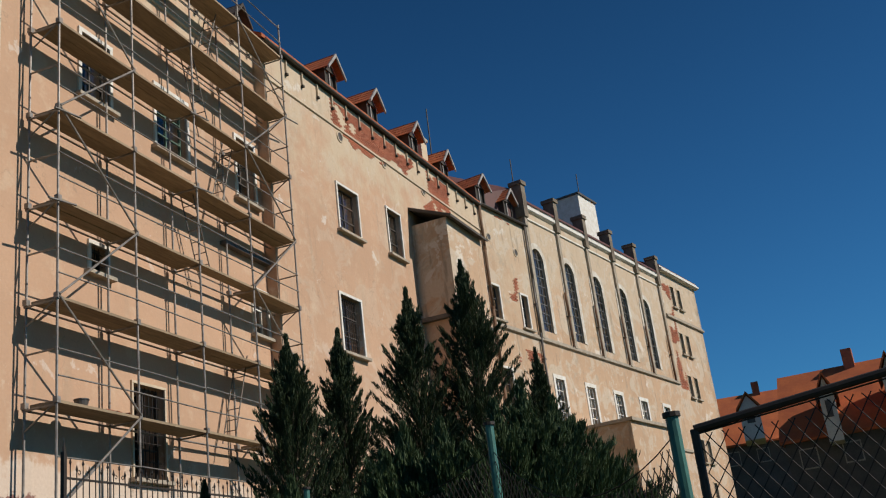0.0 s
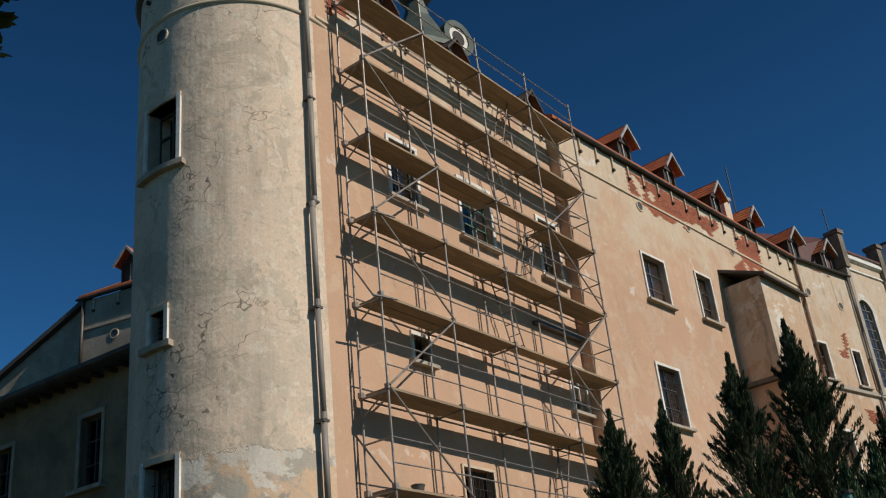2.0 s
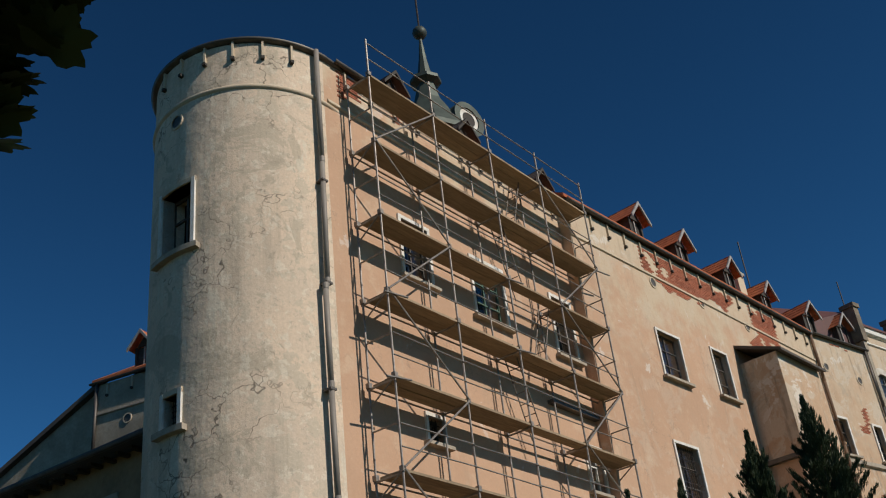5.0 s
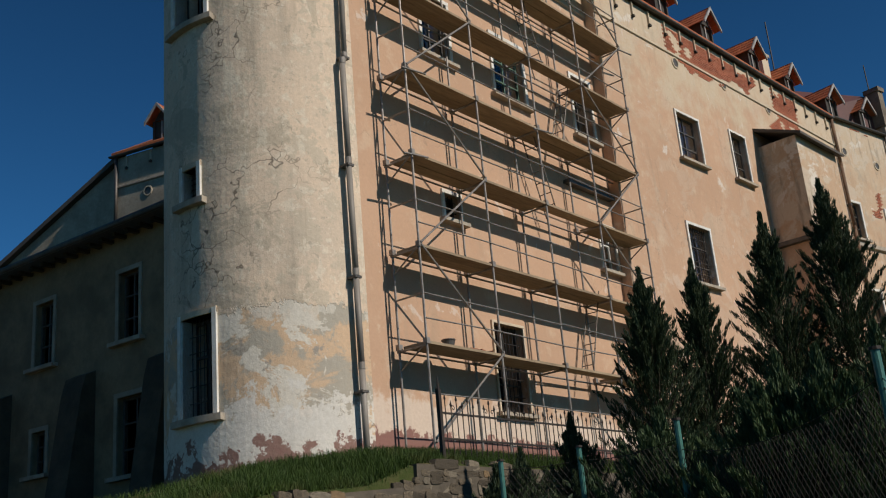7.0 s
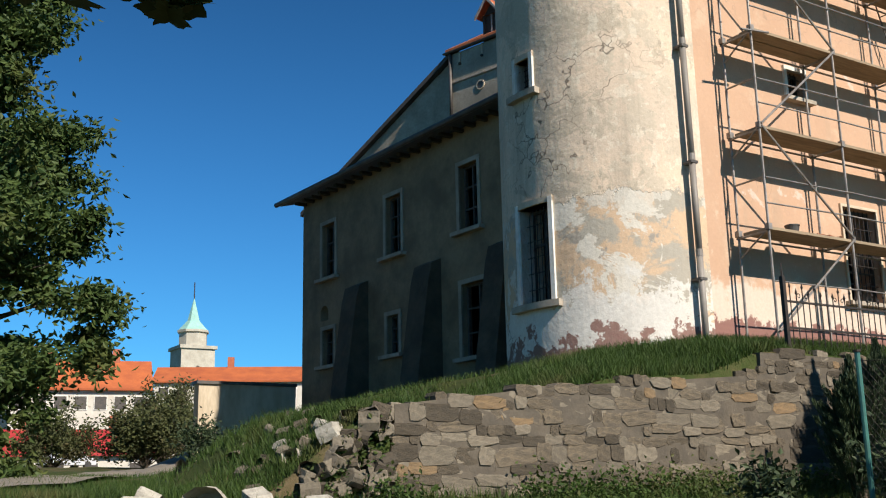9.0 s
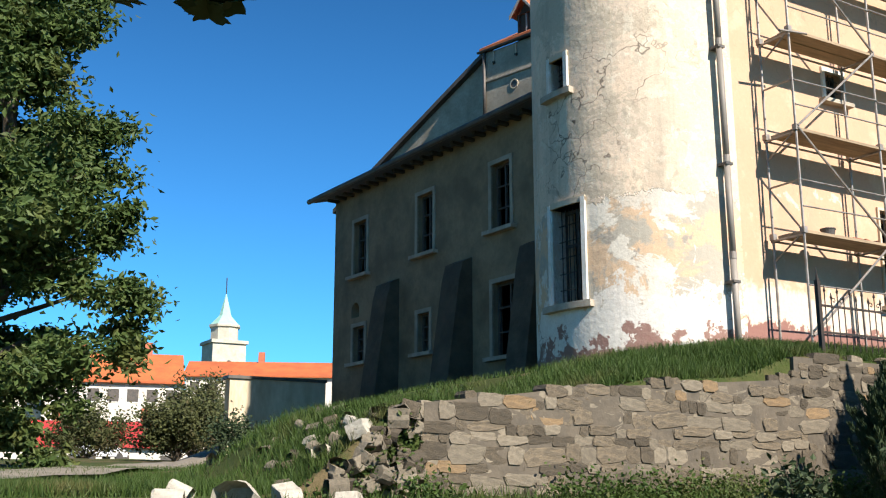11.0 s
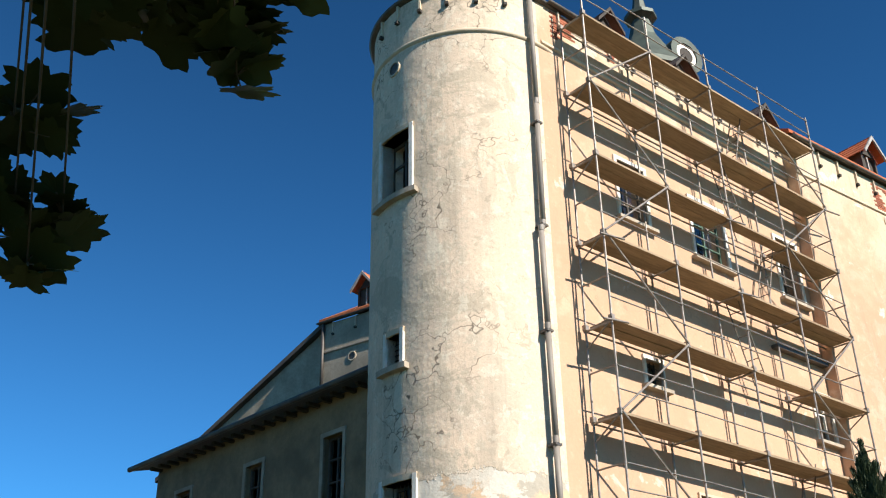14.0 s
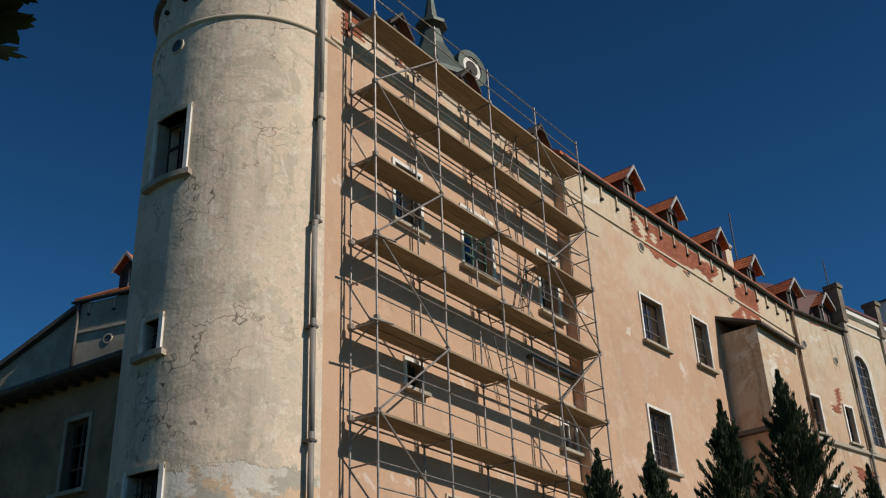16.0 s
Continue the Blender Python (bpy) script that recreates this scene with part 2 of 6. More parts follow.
M_ZINC = simple("grey_zinc_pipe", (0.30, 0.265, 0.225), (0.21, 0.185, 0.155), 2.0, 0.6, 0.1, bump=0.002, stretch=(1, 1, 0.3))
M_GUTTER = simple("dark_gutter", (0.09, 0.085, 0.08), (0.15, 0.13, 0.11), 3.0, 0.55, 0.5)
M_BRICK = simple("old_red_brick", (0.42, 0.145, 0.075), (0.33, 0.105, 0.06), 4.0, 0.92, bump=0.006, random=0.5)
M_TILE = simple("orange_roof_tile", (0.50, 0.155, 0.055), (0.38, 0.105, 0.045), 2.0, 0.85, bump=0.01, random=0.35)
M_FARROOF = simple("far_orange_roof", (0.46, 0.125, 0.04), (0.33, 0.085, 0.033), 0.5, 0.85, bump=0.02, fine=6)
M_MAROON = simple("maroon_sheet_roof", (0.145, 0.06, 0.05), (0.10, 0.045, 0.04), 0.7, 0.6, bump=0.01, stretch=(1, 1, 1))
M_REDSHED = simple("red_sheet_roof", (0.42, 0.045, 0.04), (0.33, 0.03, 0.03), 1.0, 0.55, bump=0.01)
M_WOODGREY = simple("grey_dormer_wood", (0.38, 0.36, 0.34), (0.24, 0.22, 0.20), 4.0, 0.85, bump=0.004)
M_DARKWOOD = simple("dark_dormer_wood", (0.07, 0.06, 0.05), (0.045, 0.04, 0.035), 4.0, 0.85, bump=0.004)
M_COPPER = simple("green_dark_copper", (0.085, 0.105, 0.085), (0.05, 0.06, 0.052), 1.5, 0.55, 0.3, bump=0.006)
M_PATINA = simple("pale_green_copper", (0.33, 0.55, 0.47), (0.25, 0.45, 0.38), 0.6, 0.6, bump=0.01)
M_STONE = simple("rubble_stone", (0.185, 0.145, 0.096), (0.10, 0.083, 0.06), 5.0, 0.93, bump=0.03, fine=22, random=0.75)
M_STONE_O = simple("ochre_stone", (0.25, 0.165, 0.085), (0.17, 0.12, 0.07), 5.0, 0.93, bump=0.02, fine=28, random=0.2)
M_MORTAR = simple("lime_mortar", (0.125, 0.103, 0.075), (0.085, 0.072, 0.055), 3.0, 0.95, bump=0.03, fine=18)
M_STONE_L = simple("light_rubble_stone", (0.24, 0.20, 0.143), (0.15, 0.127, 0.093), 5.0, 0.93, bump=0.02, fine=28, random=0.4)
M_PALESTONE = simple("pale_limestone", (0.46, 0.42, 0.34), (0.32, 0.29, 0.235), 3.0, 0.93, bump=0.03, fine=16)
M_YARD = simple("stained_cream_plaster", (0.60, 0.50, 0.36), (0.42, 0.33, 0.22), 1.1, 0.92, bump=0.02, fine=9, stretch=(1.5, 1.5, 0.4))
M_FARWALL = simple("far_pale_wall", (0.62, 0.57, 0.48), (0.50, 0.46, 0.39), 0.4, 0.9, bump=0.01, fine=5)
M_CHURCH = simple("church_stone", (0.50, 0.46, 0.37), (0.38, 0.34, 0.27), 0.5, 0.9, bump=0.02, fine=4)
M_DARKHOUSE = simple("dark_town_wall", (0.075, 0.066, 0.055), (0.12, 0.105, 0.085), 0.5, 0.92, bump=0.02, fine=5)
M_GREENPOST = simple("green_painted_post", (0.06, 0.19, 0.155), (0.045, 0.13, 0.11), 8.0, 0.5, 0.1, bump=0.002)
M_WIRE = simple("rusty_wire", (0.022, 0.019, 0.016), (0.035, 0.027, 0.02), 8.0, 0.75, 0.0)
M_ROAD = simple("dusty_asphalt", (0.24, 0.205, 0.16), (0.17, 0.15, 0.12), 1.0, 0.93, bump=0.01, fine=20)
M_BARK = simple("rough_bark", (0.11, 0.085, 0.06), (0.07, 0.055, 0.04), 5.0, 0.95, bump=0.03, stretch=(1, 1, 0.3))
# the shade inside the rooms is put into this near-black colour
M_INSIDE = simple("shade_dark_lining", (0.05, 0.045, 0.04), (0.035, 0.032, 0.03), 1.0, 0.95)
M_LEADROOF = simple("dark_eaves_roof", (0.075, 0.068, 0.06), (0.11, 0.09, 0.075), 1.2, 0.8, bump=0.01)
M_CAR = simple("white_car_paint", (0.62, 0.62, 0.62), (0.55, 0.55, 0.56), 2.0, 0.3, spec=0.5, bump=0.0)


def foliage(name, a, b, c=None, rough=0.6, through_light=0.25):
    n = Nodes(name, rough, spec=0.25)
    r = n.island()
    col = n.mix(n.ramp(r, 0.1, 0.9), a, b)
    col = n.mix(n.ramp(n.noise(0.6, 3), 0.5, 0.7, 0.0, 0.6), col, c or b)
    n.done(col)
    soft = n.t.nodes.new("ShaderNodeBsdfTranslucent")
    n.put(soft.inputs["Color"], col)
    mix = n.t.nodes.new("ShaderNodeMixShader")
    mix.inputs[0].default_value = through_light
    out = n.t.nodes["Material Output"]
    n.t.links.new(n.b.outputs[0], mix.inputs[1])
    n.t.links.new(soft.outputs[0], mix.inputs[2])
    n.t.links.new(mix.outputs[0], out.inputs["Surface"])
    return n.mat


M_JUNIPER = foliage("juniper_sprays", (0.028, 0.045, 0.02), (0.052, 0.072, 0.03), (0.062, 0.078, 0.036), through_light=0.12)
M_YEW = foliage("green_juniper_sprays", (0.04, 0.07, 0.03), (0.075, 0.11, 0.045), (0.06, 0.10, 0.04), through_light=0.15)
M_ASH = foliage("tree_leaves", (0.04, 0.07, 0.018), (0.075, 0.11, 0.028), (0.11, 0.11, 0.03))
M_MAPLE = foliage("maple_leaves", (0.02, 0.034, 0.011), (0.035, 0.05, 0.015), (0.06, 0.075, 0.015), through_light=0.12)
M_SHRUB = foliage("shrub_leaves", (0.055, 0.065, 0.025), (0.09, 0.10, 0.035), (0.12, 0.075, 0.04))
M_GRASSBLADE = foliage("grass_blades", (0.035, 0.065, 0.012), (0.06, 0.10, 0.02), (0.15, 0.12, 0.05), through_light=0.3)


def ground_material():
    n = Nodes("grass_and_earth", 0.95, spec=0.1)
    big, mid, fine = n.noise(0.35, 5), n.noise(1.6, 6, 0.7), n.noise(22, 4, 0.7)
    c = n.mix(n.ramp(mid, 0.4, 0.6), (0.035, 0.055, 0.013), (0.06, 0.07, 0.022))
    c = n.mix(n.ramp(big, 0.52, 0.62, 0.0, 0.85), c, (0.14, 0.095, 0.055))
    c = n.mix(n.ramp(fine, 0.3, 0.7, 0.0, 0.5), c, (0.05, 0.05, 0.02))
    n.bump(n.math("ADD", mid, n.math("MULTIPLY", fine, 0.5)), 0.06, 0.8)
    return n.done(c)


M_GROUND = ground_material()


def glass_material():
    m = bpy.data.materials.new("window_glass")
    m.use_nodes = True
    b = m.node_tree.nodes["Principled BSDF"]
    b.inputs["Base Color"].default_value = (0.75, 0.8, 0.8, 1)
    b.inputs["Roughness"].default_value, b.inputs["IOR"].default_value = 0.03, 1.45
    b.inputs["Transmission Weight"].default_value = 1.0
    return m


M_GLASS = glass_material()

# ---- building helpers ----
TAU = 2 * math.pi


def mesh_of(name, verts, faces, mat, smooth=False):
    me = bpy.data.meshes.new(name)
    me.from_pydata(verts, [], faces)
    me.materials.append(mat)
    if smooth:
        me.polygons.foreach_set("use_smooth", [True] * len(me.polygons))
    me.update()
    return me


def shape():
    return [], []


def box(sh, x0, x1, y0, y1, z0, z1, m=None):
    v, f = sh
    k = len(v)
    p = [(x, y, z) for x in (x0, x1) for y in (y0, y1) for z in (z0, z1)]
    v.extend(tuple(m @ Vector(q)) for q in p) if m else v.extend(p)
    f.extend([(k, k + 1, k + 3, k + 2), (k + 4, k + 6, k + 7, k + 5), (k, k + 4, k + 5, k + 1), (k + 2, k + 3, k + 7, k + 6), (k, k + 2, k + 6, k + 4), (k + 1, k + 5, k + 7, k + 3)])
    return sh


def tube(sh, a, b, r, sides=8, r2=None):
    v, f = sh
    a, b = Vector(a), Vector(b)
    q = (b - a).to_track_quat("Z", "Y")
    k = len(v)
    for p, rr in ((a, r), (b, r if r2 is None else r2)):
        for i in range(sides):
            v.append(tuple(p + q @ Vector((rr * math.cos(TAU * i / sides), rr * math.sin(TAU * i / sides), 0))))
    for i in range(sides):
        j = (i + 1) % sides
        f.append((k + i, k + j, k + sides + j, k + sides + i))
    f.append(tuple(k + i for i in reversed(range(sides))))
    f.append(tuple(k + sides + i for i in range(sides)))
    return sh


def lathe(sh, profile, sides=24, centre=(0, 0), start=0.0):
    """Turns (radius, height) pairs about an upright axis."""
    v, f = sh
    k, n = len(v), len(profile)
    for i in range(sides):
        a = start + TAU * i / sides
        v.extend((centre[0] + r * math.cos(a), centre[1] + r * math.sin(a), z) for r, z in profile)
    for i in range(sides):
        j = (i + 1) % sides
        f.extend((k + i * n + q, k + j * n + q, k + j * n + q + 1, k + i * n + q + 1) for q in range(n - 1))
    return sh


def prism(sh, outline, d0, d1):
    """A flat outline in (s, z), drawn from depth d0 to d1."""
    v, f = sh
    k, n = len(v), len(outline)
    v.extend((s, d0, z) for s, z in outline)
    v.extend((s, d1, z) for s, z in outline)
    f.append(tuple(range(k, k + n)))
    f.append(tuple(reversed(range(k + n, k + 2 * n))))
    f.extend((k + i, k + n + i, k + n + (i + 1) % n, k + (i + 1) % n) for i in range(n))
    return sh


def part(name, sh, material, parent, label="", smooth=False):
    ob = new(name, mesh_of(name, *sh, material, smooth))
    ob.parent = parent
    if label:
        ob["label"] = label
    return ob


def thing(name, at, label, category="", group="", kind=""):
    ob = new(name)
    ob.matrix_world = at
    return tagged(ob, label, category, group, kind)


def solid(name, sh, material, at, label, category="", kind="", smooth=False, group=""):
    ob = new(name, mesh_of(name, *sh, material, smooth))
    ob.matrix_world = at
    return tagged(ob, label, category, group, kind)


def along(x, y, x1, y1):
    """The frame of a wall: s along it, d into the building, z up."""
    return Matrix.Translation((x, y, 0)) @ Matrix.Rotation(math.atan2(y1 - y, x1 - x), 4, "Z")


def wall(sh, s0, s1, z0, z1, thick, openings=(), bend=None, step=None):
    """A wall with thickness and real openings (s0, s1, z0, z1, arched). bend maps (s, d, z) onto a curved wall."""
    v, f = sh
    S = {s0, s1} | {s for o in openings for s in o[:2]}
    Z = {z0, z1} | {z for o in openings for z in o[2:4]}
    if step:
        S |= {s0 + i * step for i in range(int((s1 - s0) / step) + 1)}
    S, Z = sorted(S), sorted(Z)
    index = {}

    def at(s, d, z):
        key = (round(s, 4), d, round(z, 4))
        if key not in index:
            index[key] = len(v)
            v.append(tuple(bend(s, d, z)) if bend else (s, d, z))
        return index[key]

    def isopen(a, b, c, e):
        m, q = (a + b) / 2, (c + e) / 2
        return any(o[0] < m < o[1] and o[2] < q < o[3] for o in openings)

    ns, nz = len(S) - 1, len(Z) - 1
    full = [[not isopen(S[i], S[i + 1], Z[j], Z[j + 1]) for j in range(nz)] for i in range(ns)]
    for i in range(ns):
        for j in range(nz):
            if not full[i][j]:
                continue
            a, b, c, e = S[i], S[i + 1], Z[j], Z[j + 1]
            f.append((at(a, 0, c), at(b, 0, c), at(b, 0, e), at(a, 0, e)))
            f.append((at(a, thick, c), at(a, thick, e), at(b, thick, e), at(b, thick, c)))
            if i == 0 or not full[i - 1][j]:
                f.append((at(a, 0, c), at(a, 0, e), at(a, thick, e), at(a, thick, c)))
            if i == ns - 1 or not full[i + 1][j]:
                f.append((at(b, 0, c), at(b, thick, c), at(b, thick, e), at(b, 0, e)))
            if j == 0 or not full[i][j - 1]:
                f.append((at(a, 0, c), at(a, thick, c), at(b, thick, c), at(b, 0, c)))
            if j == nz - 1 or not full[i][j + 1]:
                f.append((at(a, 0, e), at(b, 0, e), at(b, thick, e), at(a, thick, e)))
    for o in openings:
        if len(o) > 4 and o[4]:                        # the two spandrels that round off an arched head
            r, cs, cz = (o[1] - o[0]) / 2, (o[0] + o[1]) / 2, o[3] - (o[1] - o[0]) / 2
            arc = [(cs + r * math.cos(math.pi * q / 16), cz + r * math.sin(math.pi * q / 16)) for q in range(17)]
            prism(sh, [(o[1], cz), (o[1], o[3]), (cs, o[3])] + arc[8:0:-1], 0, thick)
            prism(sh, [(o[0], cz)] + arc[15:7:-1] + [(o[0], o[3])], 0, thick)
    return sh


WINDOWS = [0]


def window(m, s0, s1, z0, z1, label, casing=0.12, proud=0.05, deep=0.16, bars=(2, 3), sash=None, casing_mat=None, sill=True, pane=True, arched=False, grille=False):
    """A window in its opening: casing, sill, sash bars and panes as parts."""
    WINDOWS[0] += 1
    w = thing(f"window_{WINDOWS[0]}", m, label, "window", kind="structure")
    sash, casing_mat = sash or M_SASH, casing_mat or M_WHITE
    cs, r = (s0 + s1) / 2, (s1 - s0) / 2
    spring = z1 - r if arched else z1
    sh = shape()
    if casing:
        box(sh, s0 - casing, s0, -proud, 0.03, z0, spring)
        box(sh, s1, s1 + casing, -proud, 0.03, z0, spring)
        if arched:
            for q in range(16):
                a, b = math.pi * q / 16, math.pi * (q + 1) / 16
                R = r + casing
                prism(sh, [(cs + r * math.cos(a), spring + r * math.sin(a)), (cs + R * math.cos(a), spring + R * math.sin(a)), (cs + R * math.cos(b), spring + R * math.sin(b)), (cs + r * math.cos(b), spring + r * math.sin(b))], -proud, 0.03)
        else:
            box(sh, s0 - casing, s1 + casing, -proud - 0.004, 0.03, z1, z1 + casing)
        part("casing", sh, casing_mat, w)
    if sill:
        part("sill", box(shape(), s0 - casing - 0.1, s1 + casing + 0.1, -proud - 0.12, 0.1, z0 - 0.09, z0 - 0.004), M_SILL, w)
    t = 0.055
    fr = shape()
    box(fr, s0, s0 + t, deep, deep + 0.07, z0, spring)
    box(fr, s1 - t, s1, deep, deep + 0.07, z0, spring)
    box(fr, s0 + t, s1 - t, deep, deep + 0.07, z0, z0 + t)
    if arched:
        for q in range(16):
            a, b = math.pi * q / 16, math.pi * (q + 1) / 16
            prism(fr, [(cs + (r - t) * math.cos(a), spring + (r - t) * math.sin(a)), (cs + r * math.cos(a), spring + r * math.sin(a)), (cs + r * math.cos(b), spring + r * math.sin(b)), (cs + (r - t) * math.cos(b), spring + (r - t) * math.sin(b))], deep, deep + 0.07)
    else:
        box(fr, s0 + t, s1 - t, deep, deep + 0.07, z1 - t, z1)
    frame_part = part("window_frame", fr, sash, w)
    nx, nz = bars
    for i in range(1, nx):
        s = s0 + (s1 - s0) * i / nx
        top = spring + math.sqrt(max(0, (r - t) ** 2 - (s - cs) ** 2)) if arched else z1 - t
        part("glazing_bar", box(shape(), s - 0.022, s + 0.022, deep - 0.004, deep + 0.05, z0 + t, top), sash, frame_part)
    for j in range(1, nz):
        z = z0 + (z1 - z0) * j / nz
        half = r - t if z < spring else math.sqrt(max(0.0004, (r - t) ** 2 - (z - spring) ** 2))
        part("glazing_bar", box(shape(), cs - half, cs + half, deep - 0.002, deep + 0.052, z - 0.018, z + 0.018), sash, frame_part)
    if pane:
        g = shape()
        if arched:
            prism(g, [(s0 + t, z0 + t), (s1 - t, z0 + t)] + [(cs + (r - t) * math.cos(math.pi * q / 16), spring + (r - t) * math.sin(math.pi * q / 16)) for q in range(17)], deep + 0.025, deep + 0.031)
        else:
            box(g, s0 + t, s1 - t, deep + 0.025, deep + 0.031, z0 + t, z1 - t)
        part("pane", g, M_GLASS, w).visible_shadow = False
    if grille:
        n = max(3, int((s1 - s0) / 0.13))
        for i in range(1, n):
            s = s0 + (s1 - s0) * i / n
            part("grille_bar", tube(shape(), (s, deep - 0.07, z0), (s, deep - 0.07, z1), 0.011, 5), M_IRON, w)
        for j in range(1, 5):
            z = z0 + (z1 - z0) * j / 5
            part("grille_bar", tube(shape(), (s0, deep - 0.07, z), (s1, deep - 0.07, z), 0.011, 5), M_IRON, w)
    return w

# ---- the ground ----
WALL_Y = -2.8                                           # the line of the retaining wall


def smooth(t):
    t = min(1.0, max(0.0, t))
    return t * t * (3 - 2 * t)


def wall_top(x):
    """The top of the retaining wall, stepping up to the railing."""
    t = -1.55 + 0.12 * (x + 9.0) if x < -6.6 else -1.26 + 0.075 * (x + 6.6)
    return t if x < -2.5 else -0.60


def ground_z(x, y):
    low = -4.05 + 0.12 * (y + 14) if y < WALL_Y else -2.706 + 0.03 * min(y - WALL_Y, 60)
    low = max(low, -5.0)
    if x > 12:
        low -= 0.02 * min(x - 12, 60)
    bump = 0.10 * noise.noise((x * 0.35, y * 0.35, 0)) + 0.03 * noise.noise((x * 1.7, y * 1.7, 3))
    if y < WALL_Y + 0.05:
        return low + bump
    top = -0.38 + 0.26 * smooth((x + 4) / 6)
    k = smooth((y - 5) / 10)                            # the bank narrows towards the far end of the wing
    t = smooth((x + 10.2 - 4 * k) / (7.4 - 3.4 * k)) * smooth((23 - y) / 6)
    if y < 4:                                           # the bank is held up by the wall
        t = max(t, 0.46 * smooth((x + 10.9) / 1.9) * smooth((4 - y) / 3))
    z = low + (top - low) * t + bump * (1 - 0.7 * t)
    edge = -1.56 + 0.11 * (max(x, -9.4) + 9.0) if x < -6.6 else -1.28 + 0.075 * (x + 6.6)
    edge += (-0.64 - edge) * smooth((x + 3.6) / 1.5)
    z += (min(z, edge + 0.26 * (y - WALL_Y)) - z) * smooth((x + 10.2) / 1.2)
    return z


def ground():
    xs = [-900, -400, -200, -120, -80, -60, -45, -35] + [-28 + 0.5 * i for i in range(81)] + [14, 18, 25, 35, 50, 70, 100, 160, 300, 600, 900]
    ys = [-900, -400, -200, -100, -60, -40, -30] + [-24 + 0.6 * i for i in range(35)] + [-3.2, -2.86, -2.78, -2.72, -2.6] + [-2.2 + 0.5 * i for i in range(60)] + [29, 33, 40, 50, 65, 90, 130, 200, 400, 900]
    v = [(x, y, ground_z(x, y)) for x in xs for y in ys]
    n = len(ys)
    f = [(i * n + j, (i + 1) * n + j, (i + 1) * n + j + 1, i * n + j + 1) for i in range(len(xs) - 1) for j in range(n - 1)]
    ob = new("ground", mesh_of("ground", v, f, M_GROUND, True))
    return tagged(ob, "sloping bank of grass and bare earth below the castle", "ground", kind="structure")


ground()

# ---- the castle: walls ----
M1 = along(-0.45, 0, 10, 0)
M2 = along(9.95, -0.35, 27.3, -1.4)
M3 = along(27.3, -1.4, 52.3, -6.69)
M4 = Matrix.Translation((-15.24, -13.47, -2.58)) @ Matrix.Scale(1.12, 4) @ Matrix.Translation((15.24, 13.47, 2.58)) @ along(-3.55, 12.0, -2.95, 2.5)
L2, L3, L4 = math.hypot(17.35, 1.05), 29.2, math.hypot(0.6, 9.5)
EAVE = 14.9

W1_OPEN = [(2.45, 3.45, 9.55, 11.2), (5.26, 6.6, 9.36, 11.1), (9.05, 10.02, 9.3, 11.2), (2.74, 3.28, 5.38, 6.02), (9.55, 10.3, 5.38, 6.66), (4.12, 5.26, 1.06, 3.14)]
W2_OPEN = [(4.02, 5.4, 9.85, 11.5), (7.65, 8.7, 9.98, 11.76), (3.58, 4.9, 5.62, 7.52)]
solid("wall_scaffolded", wall(shape(), 0, 10.45, -1.2, EAVE, 0.7, W1_OPEN), M_WALL1, M1, "tall peach-plastered castle wall behind the scaffold", "wall", "structure")
solid("wall_middle", wall(shape(), 0, L2, -2.2, EAVE, 0.8, W2_OPEN), M_WALL2, M2, "peach plaster castle wall with peeled brick patches", "wall", "structure")

ARCH = [(5.3 + 3.45 * i, 0.62) for i in range(5)]
W3_OPEN = [(c - h, c + h, 9.85, 14.1, True) for c, h in ARCH] + [(5.7 + 3.45 * i - 0.46, 5.7 + 3.45 * i + 0.46, 5.45, 7.55) for i in range(5)]
W3_OPEN += [(0.12, 0.85, 9.62, 11.22), (2.9, 3.52, 9.62, 11.25), (0.1, 1.0, 5.5, 7.4)]
W3_OPEN += [(24.3 + 1.15 * i, 24.85 + 1.15 * i, z, z + 1.4) for i in range(2) for z in (14.6, 11.45, 8.65)]
W3_OPEN += [(24.3, 24.85, 4.6, 6.0), (25.45, 26.0, 4.6, 6.0), (25.2, 25.75, 2.0, 3.4), (22.75, 23.3, 1.9, 3.3)]
W3_LOW = [o for o in W3_OPEN if o[1] < 4.4]
W3_MID = [o for o in W3_OPEN if 4.4 < o[0] and o[1] < 22.5]
W3_FAR = [o for o in W3_OPEN if o[0] > 22.5]
solid("wall_chapel_link", wall(shape(), 0, 4.5, -3, 15.05, 0.8, W3_LOW), M_WALL3, M3, "worn peach wall between the oriel and the chapel", "wall", "structure")
solid("wall_chapel", wall(shape(), 4.5, 22.55, -3, 16.5, 0.8, W3_MID), M_WALL3, M3, "chapel wall of worn plaster with five tall arched windows", "wall", "structure")
solid("wall_far", wall(shape(), 22.55, L3, -3, 16.85, 0.8, W3_FAR), M_WALL3, M3, "end block of peach plaster with small paired windows", "wall", "structure")
solid("wall_far_end", wall(shape(), 0, 9, -3, 16.85, 0.6), M_WALL3, M3 @ Matrix.Translation((L3, 0, 0)) @ Matrix.Rotation(math.pi / 2, 4, "Z") @ Matrix.Translation((0, 0, 0)), "side wall of the end block in peach plaster", "wall", "structure")

